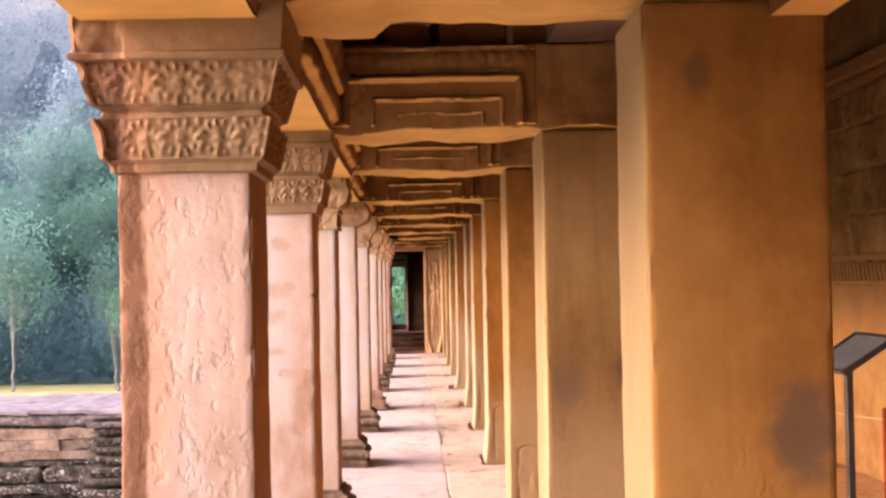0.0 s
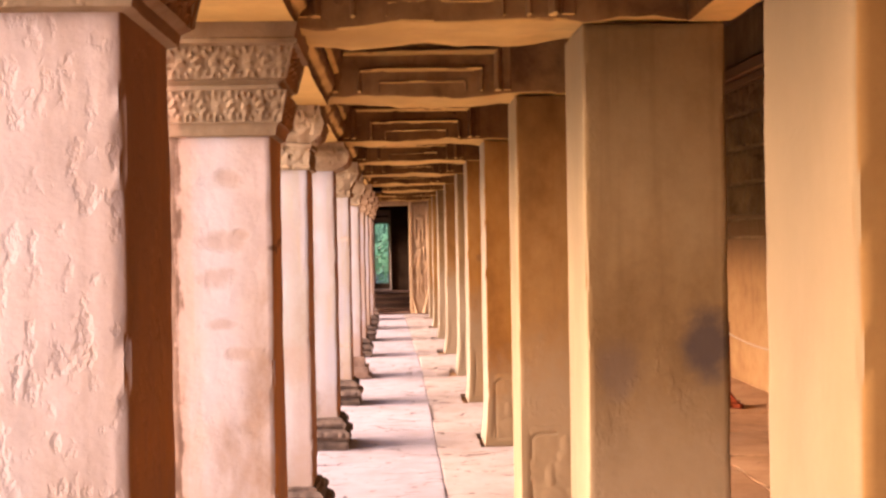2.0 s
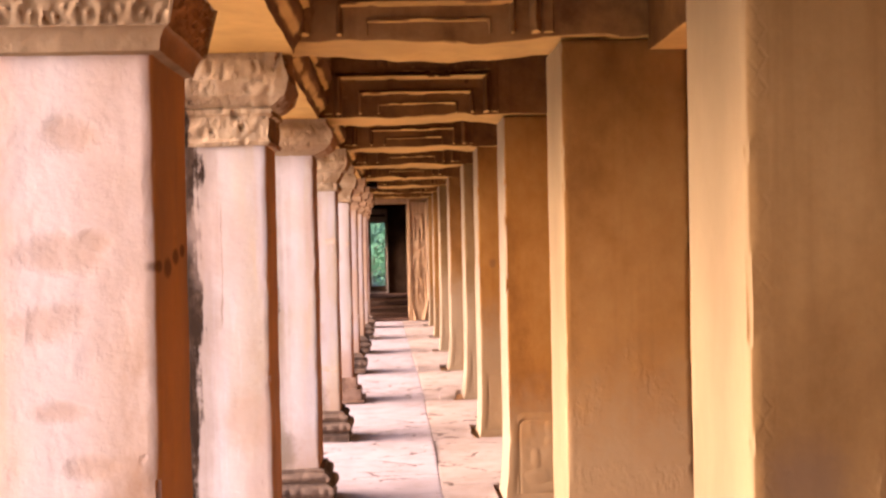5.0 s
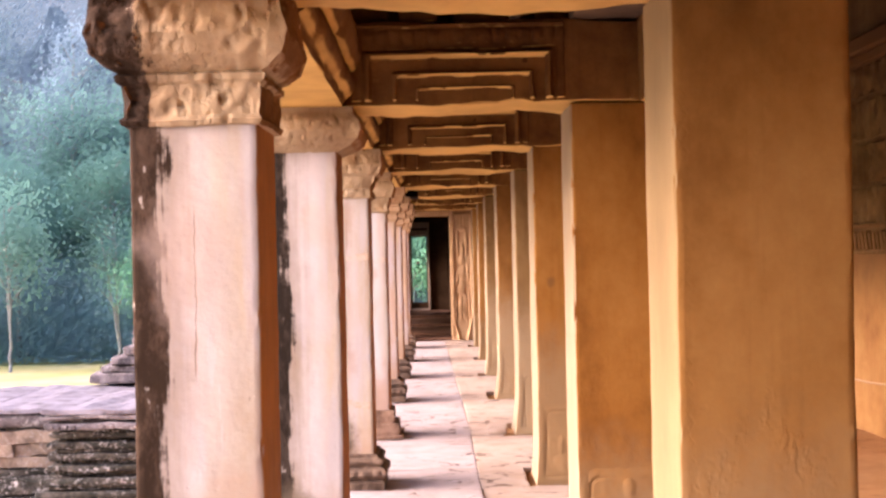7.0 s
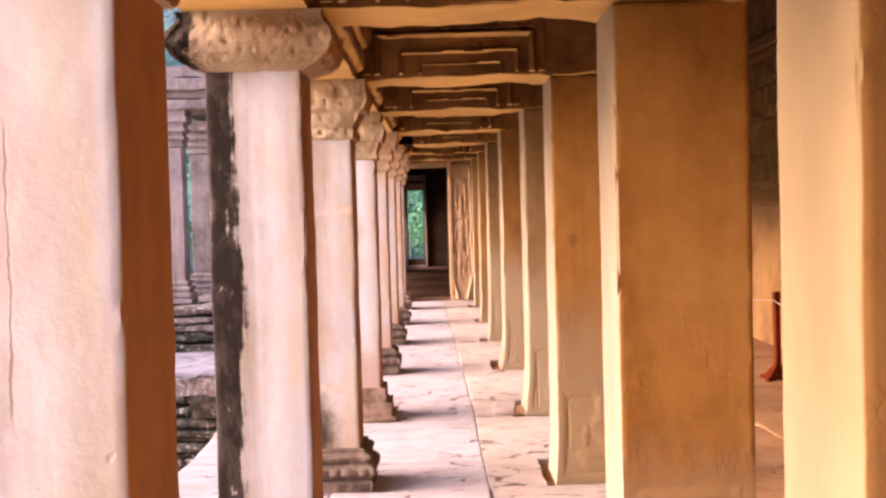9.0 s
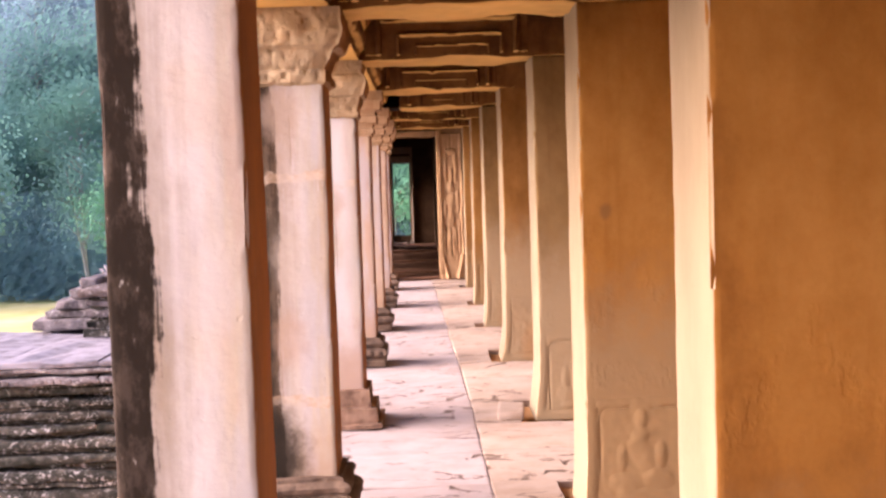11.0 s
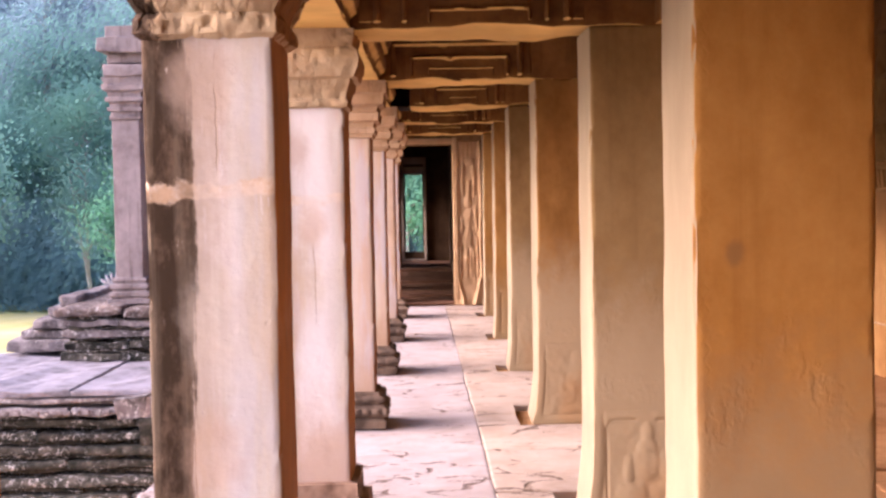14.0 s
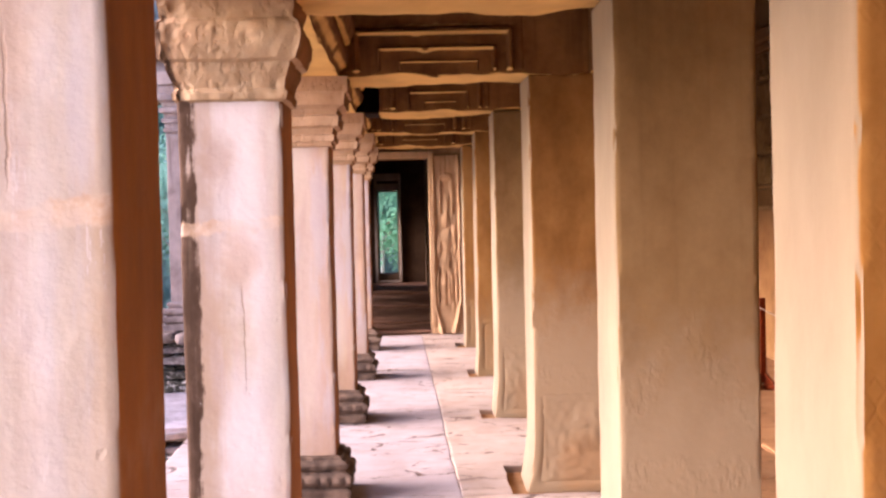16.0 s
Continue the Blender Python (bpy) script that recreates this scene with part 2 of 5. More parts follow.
    nick = n_step(nt, n_noise(nt, even, 17, 3, 0.5), 0.22, 0.33)
    layers = [(midn, relief * 0.5, 0.014), (fine, relief * 0.3, 0.0025), (nick, relief * 0.45, 0.006)]
    if hollow is not None:
        layers.insert(0, (n_math(nt, "SUBTRACT", 1.0, hollow), 0.22, 0.008))
    if fissure is not None:
        layers.insert(0, (n_math(nt, "SUBTRACT", 1.0, fissure), 0.3, 0.004))
    if tracery:     # faint chiselled ornament rising to a point over the niche
        ax_ = n_math(nt, "ABSOLUTE", xyz[0])
        ridge = n_math(nt, "ADD", n_math(nt, "SUBTRACT", xyz[2], 1.13), n_math(nt, "MULTIPLY", ax_, 1.25))
        band = n_step(nt, n_math(nt, "ABSOLUTE", ridge), 0.13, 0.03)
        band = n_math(nt, "MAXIMUM", band, n_step(nt, n_math(nt, "ABSOLUTE", n_math(nt, "SUBTRACT", xyz[2], 0.64)), 0.09, 0.03))
        band = n_math(nt, "MULTIPLY", band, n_step(nt, n_noise(nt, even, 8, 3), 0.42, 0.58))
        mp4 = nt.nodes.new("ShaderNodeMapping")
        mp4.inputs["Scale"].default_value = (1, 1, 0.55)
        nt.links.new(even, mp4.inputs["Vector"])
        tool = n_step(nt, n_noise(nt, mp4.outputs[0], 48, 2, 0.5), 0.4, 0.6)
        layers.insert(0, (n_math(nt, "MULTIPLY", tool, band), tracery, 0.006))
    if bleach:
        mp5 = nt.nodes.new("ShaderNodeMapping")
        mp5.inputs["Scale"].default_value = (1, 1, 0.5)
        nt.links.new(even, mp5.inputs["Vector"])
        furrow = n_noise(nt, mp5.outputs[0], 9, 3, 0.5)
        layers.insert(0, (n_step(nt, furrow, 0.3, 0.65), 0.16, 0.008))
    if border:      # worn lozenge border chiselled along one arris
        near = n_step(nt, n_math(nt, "ABSOLUTE", n_math(nt, "ADD", n_math(nt, "ADD", xyz[0], 0.218), n_math(nt, "MULTIPLY", n_math(nt, "SUBTRACT", midn, 0.5), 0.012))), 0.021, 0.015)
        lz = n_math(nt, "ABSOLUTE", n_math(nt, "SUBTRACT", n_math(nt, "FRACT", n_math(nt, "MULTIPLY", n_math(nt, "ADD", xyz[2], n_math(nt, "MULTIPLY", midn, 0.03)), 19.0)), 0.5))
        lx = n_math(nt, "MULTIPLY", n_math(nt, "ABSOLUTE", n_math(nt, "ADD", xyz[0], 0.218)), 26.0)
        loz = n_step(nt, n_math(nt, "ABSOLUTE", n_math(nt, "SUBTRACT", n_math(nt, "ADD", lz, lx), 0.42)), 0.05, 0.16)
        worn = n_math(nt, "MULTIPLY", near, n_step(nt, n_noise(nt, even, 5.0, 4), 0.45, 0.65))
        layers.insert(0, (n_math(nt, "MULTIPLY", loz, worn), border, 0.007))
        layers.insert(0, (n_math(nt, "SUBTRACT", 1.0, near), border * 0.5, 0.004))
    if crack is not None:
        layers.insert(0, (n_math(nt, "SUBTRACT", 1.0, crack), 0.6, 0.012))
    if pits:
        mp = nt.nodes.new("ShaderNodeMapping")
        mp.inputs["Scale"].default_value = (1, 1, 0.6)
        mp.inputs["Rotation"].default_value = (0, 0.6, 0)
        nt.links.new(even, mp.inputs["Vector"])
        chips = n_step(nt, n_noise(nt, mp.outputs[0], 36, 4, 0.55), 0.33, 0.5)
        gate = n_step(nt, n_noise(nt, even, 5, 3), 0.32, 0.55)
        h = n_math(nt, "ADD", n_math(nt, "MULTIPLY", chips, gate), n_math(nt, "SUBTRACT", 1.0, gate))
        layers.insert(0, (h, pits, 0.012))
    n_bump(nt, b, layers)
    return m


PINK = (0.495, 0.40, 0.35), (0.435, 0.335, 0.27), (0.32, 0.20, 0.125)
PEACH = (0.49, 0.355, 0.25), (0.43, 0.295, 0.195), (0.31, 0.175, 0.10)
PALE = (0.462, 0.42, 0.378), (0.437, 0.376, 0.31), (0.39, 0.303, 0.215)
TAN = {"orange": ((0.365, 0.178, 0.042), (0.295, 0.130, 0.025), (0.17, 0.064, 0.011)),
       "brown": ((0.315, 0.168, 0.051), (0.25, 0.12, 0.03), (0.145, 0.061, 0.013)),
       "grey": ((0.275, 0.178, 0.076), (0.22, 0.131, 0.049), (0.13, 0.07, 0.023))}
# floor bounce painted as a yellow tone on the beam undersides
m_beam = stone("beam sandstone", (0.23, 0.108, 0.03), (0.155, 0.068, 0.018), (0.066, 0.026, 0.008), relief=0.8, spread=0.13, face_light=[("Z", -1, (0.76, 0.475, 0.14), 0.95)])
m_beam_pale = stone("paler beam sandstone", (0.345, 0.197, 0.078), (0.265, 0.14, 0.05), (0.12, 0.054, 0.018), relief=0.9, spread=0.13, face_light=[("Z", -1, (0.76, 0.475, 0.14), 0.95)])
# near-black colour stands in for the shade inside the beam's hollow
m_hollow = stone("shade-black hollow stone", (0.035, 0.025, 0.018), (0.022, 0.015, 0.011), (0.010, 0.007, 0.005), relief=0.8)
m_roof = stone("roof stone", (0.20, 0.14, 0.09), (0.15, 0.10, 0.065), (0.07, 0.05, 0.035), relief=0.9)
# the gallery's upper shade is put into the wall colour
m_wall = stone("relief wall stone", (0.34, 0.195, 0.075), (0.275, 0.148, 0.052), (0.17, 0.082, 0.028), relief=0.4, top_dark=(1.30, (0.12, 0.064, 0.024)))
m_relief = stone("darkened relief stone", (0.21, 0.135, 0.055), (0.15, 0.09, 0.034), (0.08, 0.042, 0.014), relief=0.9)
m_end = stone("doorway stone", (0.38, 0.235, 0.125), (0.31, 0.18, 0.09), (0.19, 0.105, 0.05), relief=0.8)
m_carved = stone("carved doorway stone", (0.50, 0.335, 0.19), (0.42, 0.265, 0.14), (0.27, 0.16, 0.08), relief=0.5)
m_frame = stone("pale frame stone", (0.55, 0.46, 0.36), (0.48, 0.38, 0.28), (0.30, 0.21, 0.14), relief=0.6)
m_pit = stone("orange earth", (0.58, 0.32, 0.14), (0.48, 0.25, 0.10), (0.30, 0.14, 0.05), patch=5, streak=0)
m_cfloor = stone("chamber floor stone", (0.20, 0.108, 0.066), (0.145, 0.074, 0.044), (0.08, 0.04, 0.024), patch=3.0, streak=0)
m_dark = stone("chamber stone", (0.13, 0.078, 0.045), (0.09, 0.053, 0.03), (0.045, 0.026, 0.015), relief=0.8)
m_slab = stone("floor slab", (0.375, 0.322, 0.31), (0.34, 0.284, 0.268), (0.29, 0.232, 0.208), grain=45, patch=4.0, relief=0.6, streak=0, vary=0.16, cracks=0.8)
m_slab2 = stone("floor slab by inner pillars", (0.405, 0.325, 0.265), (0.365, 0.285, 0.226), (0.305, 0.222, 0.165), grain=45, patch=4.0, relief=0.6, streak=0, vary=0.14, cracks=0.8)
m_gfloor = stone("gallery floor stone", (0.43, 0.24, 0.108), (0.355, 0.185, 0.078), (0.24, 0.118, 0.046), grain=40, relief=0.5, streak=0, vary=0.12, cracks=0.35)
m_joint = stone("earth filled joint", (0.36, 0.235, 0.14), (0.27, 0.165, 0.09), (0.14, 0.075, 0.04), patch=5, streak=0)
m_terrace = stone("mossy terrace stone", (0.105, 0.093, 0.078), (0.032, 0.032, 0.026), (0.008, 0.010, 0.007), grain=30, patch=4.0, relief=1.5, streak=0.4, vary=0.5, spread=0.16, lichen=0.8)
m_terrace_tan = stone("dry terrace stone", (0.36, 0.285, 0.22), (0.27, 0.205, 0.155), (0.11, 0.085, 0.065), grain=30, patch=3.0, relief=1.2, streak=0.4, vary=0.35, spread=0.16, lichen=0.4)
m_fascia = stone("terrace edge stone", (0.235, 0.205, 0.205), (0.145, 0.125, 0.125), (0.045, 0.04, 0.038), grain=30, patch=3.5, relief=1.3, streak=0.3, vary=0.3, spread=0.15, lichen=0.6)
m_terrace_top = stone("terrace paving", (0.285, 0.268, 0.30), (0.23, 0.213, 0.24), (0.095, 0.088, 0.095), patch=2.2, relief=1.0, streak=0, vary=0.15, spread=0.16)
m_rim = stone("pedestal rim stone", (0.20, 0.165, 0.155), (0.12, 0.09, 0.078), (0.04, 0.03, 0.025), grain=30, patch=3.5, relief=1.3, streak=0.3, vary=0.2, spread=0.15, lichen=0.5)
m_bounce = stone("light-bounce paving stone", (0.52, 0.48, 0.43), (0.45, 0.41, 0.36), (0.32, 0.28, 0.23), patch=0.5, streak=0)
m_porch = stone("porch column stone", (0.29, 0.25, 0.25), (0.215, 0.182, 0.182), (0.095, 0.074, 0.07), relief=0.7, vary=0.1, streak=0.7)

m_red, _nt, _b = nodes_of("red painted timber")
_v, _ = n_coords(_nt)
_nt.links.new(n_ramp(_nt, n_noise(_nt, _v, 14), [(0.35, (0.10, 0.014, 0.002)), (0.7, (0.20, 0.032, 0.004))]), _b.inputs["Base Color"])
_b.inputs["Roughness"].default_value = 0.8
_b.inputs["Specular IOR Level"].default_value = 0.1
m_rope, _nt, _b = nodes_of("pale rope")
_v, _ = n_coords(_nt)
_nt.links.new(n_ramp(_nt, n_noise(_nt, _v, 60), [(0.3, (0.22, 0.15, 0.09)), (0.7, (0.34, 0.25, 0.16))]), _b.inputs["Base Color"])
_b.inputs["Roughness"].default_value = 0.9
m_black, _nt, _b = nodes_of("black painted metal")
_v, _ = n_coords(_nt)
_nt.links.new(n_ramp(_nt, n_noise(_nt, _v, 20), [(0.3, (0.012, 0.011, 0.011)), (0.7, (0.03, 0.027, 0.025))]), _b.inputs["Base Color"])
_b.inputs["Roughness"].default_value = 0.45
m_panel, _nt, _b = nodes_of("grey information panel")
_v, _ = n_coords(_nt)
_nt.links.new(n_ramp(_nt, n_noise(_nt, _v, 6), [(0.3, (0.10, 0.11, 0.115)), (0.7, (0.17, 0.18, 0.18))]), _b.inputs["Base Color"])
_b.inputs["Roughness"].default_value = 0.25
m_grass, _nt, _b = nodes_of("dry lawn")
_v, _ = n_coords(_nt)
_nt.links.new(n_ramp(_nt, n_noise(_nt, _v, 0.25, 10, 0.7), [(0.3, (0.36, 0.36, 0.10)), (0.5, (0.55, 0.50, 0.20)), (0.75, (0.62, 0.55, 0.33))]), _b.inputs["Base Color"])
_b.inputs["Roughness"].default_value = 1.0
n_bump(_nt, _b, [(n_noise(_nt, _v, 8), 0.6, 0.05)])
m_bark, _nt, _b = nodes_of("pale bark")
_v, _ = n_coords(_nt)
_nt.links.new(n_ramp(_nt, n_noise(_nt, _v, 3), [(0.3, (0.15, 0.16, 0.165)), (0.7, (0.30, 0.315, 0.32))]), _b.inputs["Base Color"])
_b.inputs["Roughness"].default_value = 0.95


def leaf_mat(name, a, c, clump=0.22):
    """Foliage: tone by clump, with a little change from leaf to leaf."""
    m, nt, b = nodes_of(name)
    g = nt.nodes.new("ShaderNodeNewGeometry")
    pick = n_math(nt, "ADD", n_math(nt, "MULTIPLY", n_step(nt, n_noise(nt, g.outputs["Position"], clump, 4, 0.6), 0.34, 0.66), 0.86), n_math(nt, "MULTIPLY", g.outputs["Random Per Island"], 0.14))
    col = n_ramp(nt, pick, [(0.0, a), (1.0, c)])
    nt.links.new(col, b.inputs["Base Color"])
    b.inputs["Roughness"].default_value = 0.9
    b.inputs["Specular IOR Level"].default_value = 0.15
    tr = nt.nodes.new("ShaderNodeBsdfTranslucent")
    nt.links.new(col, tr.inputs["Color"])
    mx = nt.nodes.new("ShaderNodeMixShader")
    mx.inputs[0].default_value = 0.5
    nt.links.new(b.outputs[0], mx.inputs[1])
    nt.links.new(tr.outputs[0], mx.inputs[2])
    nt.links.new(mx.outputs[0], nt.nodes["Material Output"].inputs["Surface"])
    return m


# distance haze is put into these leaf colours: paler and bluer than foliage
m_leaf = {"low": leaf_mat("haze-paled undergrowth leaves", (0.245, 0.410, 0.480), (0.280, 0.480, 0.520), 0.3),
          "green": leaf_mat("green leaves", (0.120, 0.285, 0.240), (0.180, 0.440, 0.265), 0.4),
          "mid": leaf_mat("haze-blue forest leaves", (0.150, 0.300, 0.300), (0.188, 0.385, 0.325), 0.2),
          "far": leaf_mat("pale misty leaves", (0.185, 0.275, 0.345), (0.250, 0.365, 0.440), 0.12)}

# ---- mesh helpers ----
def finish(name, bm, mat, smooth=False):
    me = bpy.data.meshes.new(name)
    bmesh.ops.recalc_face_normals(bm, faces=bm.faces)
    bm.to_mesh(me)
    bm.free()
    me.materials.append(mat)
    if smooth:
        for p in me.polygons:
            p.use_smooth = True
        me.set_sharp_from_angle(angle=radians(smooth if smooth is not True else 46))
    return new(name, me)


def part(name, bm, mat, parent=None, label="", smooth=False):
    ob = finish(name, bm, mat, smooth)
    if parent is not None:
        ob.parent = parent
    if label:
        tagged(ob, label)
    return ob


def empty(name, at, **tags):
    ob = new(name)
    ob.location = at
    ob.empty_display_size = 0.2
    return tagged(ob, **tags)


def box(bm, x0, x1, y0, y1, z0, z1, bevel=0.0, seg=1):
    r = bmesh.ops.create_cube(bm, size=1)
    vs = r["verts"]
    for v in vs:
        v.co = Vector((x0 + (v.co.x + 0.5) * (x1 - x0), y0 + (v.co.y + 0.5) * (y1 - y0), z0 + (v.co.z + 0.5) * (z1 - z0)))
    if bevel:
        es = list({e for v in vs for e in v.link_edges})
        bmesh.ops.bevel(bm, geom=es, offset=bevel, segments=seg, affect="EDGES", profile=0.5)
    return vs


def grid_block(size, cell, amp, seed, wear=0.0, base=True, mod=None):
    """A block of hewn stone, origin at the middle of its foot: a fine grid with wavy faces and worn arrises."""
    sx, sy, sz = size
    strip = 0.026
    cuts = []
    for s in size:
        k = max(2, int(math.ceil(s / cell)))
        inner = [strip + (s - 2 * strip) * q / k for q in range(k + 1)] if s > 4 * strip else [s / 2]
        cuts.append([0.0, 0.009] + inner + [s - 0.009, s] if s > 4 * strip else [0.0] + inner + [s])
    n = [len(q) - 1 for q in cuts]
    bm = bmesh.new()
    made = {}

    def vert(i, j, k):
        key = (i, j, k)
        if key not in made:
            x, y, z = cuts[0][i] - sx / 2, cuts[1][j] - sy / 2, cuts[2][k]
            p = Vector((x, y, z))
            q = p + Vector((seed * 3.1, seed * 1.7, seed * 2.3))
            d = noise.noise_vector(q * 2.2) * amp + noise.noise_vector(q * 9) * amp * 0.45
            ex, ey, ez = i in (0, n[0]), j in (0, n[1]), k in (0, n[2])
            if ex + ey + ez >= 2 and wear:
                w = wear * (0.25 + 0.15 * noise.noise(q * 3.1) + 1.1 * max(0.0, noise.noise(q * 8) + 0.8 * noise.noise(q * 21) - 0.25) ** 1.2)
                inward = Vector((-math.copysign(w, x) if ex else 0, -math.copysign(w, y) if ey else 0, (w if k == 0 else -w) if ez else 0))
                d += inward
            if k == 0 and base:
                d.z = 0
            if mod:
                d = mod(p, d)
            made[key] = bm.verts.new(p + d)
        return made[key]

    def quad(a, b_, c, d):
        bm.faces.new((vert(*a), vert(*b_), vert(*c), vert(*d)))

    for i in range(n[0]):
        for j in range(n[1]):
            for k in (0, n[2]):
                quad((i, j, k), (i + 1, j, k), (i + 1, j + 1, k), (i, j + 1, k))
    for i in range(n[0]):
        for k in range(n[2]):
            for j in (0, n[1]):
                quad((i, j, k), (i + 1, j, k), (i + 1, j, k + 1), (i, j, k + 1))
    for j in range(n[1]):
        for k in range(n[2]):
            for i in (0, n[0]):
                quad((i, j, k), (i, j + 1, k), (i, j + 1, k + 1), (i, j, k + 1))
    return bm


def loft_square(profile, hx, hy, per_side, amp, seed, carve=None, erode=0.0):
    """A square-plan moulding: profile rows of (z, overhang); carve(s, z) gives extra overhang along a side."""
    bm = bmesh.new()
    rings = []
    for z, o in profile:
        ring = []
        ax, ay = hx + o, hy + o
        for side in range(4):
            for i in range(per_side):
                s = i / per_side * 2 - 1
                x, y, nx, ny = ((s * ax, -ay, 0, -1), (ax, s * ay, 1, 0), (-s * ax, ay, 0, 1), (-ax, -s * ay, -1, 0))[side]
                q = Vector((x + seed * 5, y, z))
                fine_ = 1.2 if erode > 0.02 else 1.0
                d = noise.noise(q * 7) * amp + noise.noise(q * 22) * amp * 0.5 * fine_ + noise.noise(q * 50) * amp * 0.2 * fine_
                if erode and x < -0.75 * hx:
                    d -= erode * max(0.0, 0.45 + noise.noise(q * 11) + 0.5 * noise.noise(q * 27)) * min(1.0, (-x / hx - 0.75) * 4)
                if carve and abs(s) < 0.97:
                    d += carve(s * (ax if side % 2 == 0 else ay), z)
                ring.append(bm.verts.new((x + nx * d, y + ny * d, z + noise.noise(q * 5 + Vector((9, 0, 0))) * amp * 0.5)))
        rings.append(ring)
    for a, b_ in zip(rings, rings[1:]):
        for i in range(len(a)):
            j = (i + 1) % len(a)
            bm.faces.new((a[i], a[j], b_[j], b_[i]))
    bm.faces.new(rings[0][::-1])
    bm.faces.new(rings[-1])
    return bm


def fill(rows, step):
    """Profile rows with steps no longer than step."""
    out = [rows[0]]
    for (z0, o0), (z1, o1) in zip(rows, rows[1:]):
        k = max(1, int(math.hypot(z1 - z0, o1 - o0) / step))
        out += [(z0 + (z1 - z0) * i / k, o0 + (o1 - o0) * i / k) for i in range(1, k + 1)]
    return out


def height_panel(width, z0, z1, cell, f, y_face, depth=0.02):
    """A thin carved slab facing -y: a grid pushed out by f(x, z), closed to the back at its rim."""
    bm = bmesh.new()
    nx, nz = int(width / cell), int((z1 - z0) / cell)
    vs = []
    for i in range(nx + 1):
        col = []
        for j in range(nz + 1):
            x, z = -width / 2 + width * i / nx, z0 + (z1 - z0) * j / nz
            rim = i in (0, nx) or j in (0, nz)
            col.append(bm.verts.new((x, y_face + depth if rim else y_face - f(x, z), z)))
        vs.append(col)
    for i in range(nx):
        for j in range(nz):
            bm.faces.new((vs[i][j], vs[i + 1][j], vs[i + 1][j + 1], vs[i][j + 1]))
    return bm


# ---- plan ----
ROW_Y = [3.31, 5.765, 8.31, 10.88, 13.36, 15.69, 18.30, 20.79, 23.17, 25.62]
IN_X = [0.602, 0.586, 0.602, 0.607, 0.616, 0.637, 0.607, 0.584, 0.572, 0.561]
OUT_X = [-0.438, -0.471, -0.529, -0.514, -0.497, -0.475, -0.485, -0.484, -0.476, -0.498]
# rows already passed at the start
ROW_Y = [-4.34, -1.84, 0.66] + ROW_Y
IN_X = [0.60, 0.60, 0.60] + IN_X
OUT_X = [-0.47, -0.47, -0.46] + OUT_X
BEAM_Z = 2.30
LIFT = {3: 0.045, 5: 0.045}     # rows whose beams lie a little higher
IN_W, IN_D, OUT_W = 0.49, 0.44, 0.35
END_Y = 27.3
WALL_X = 3.55

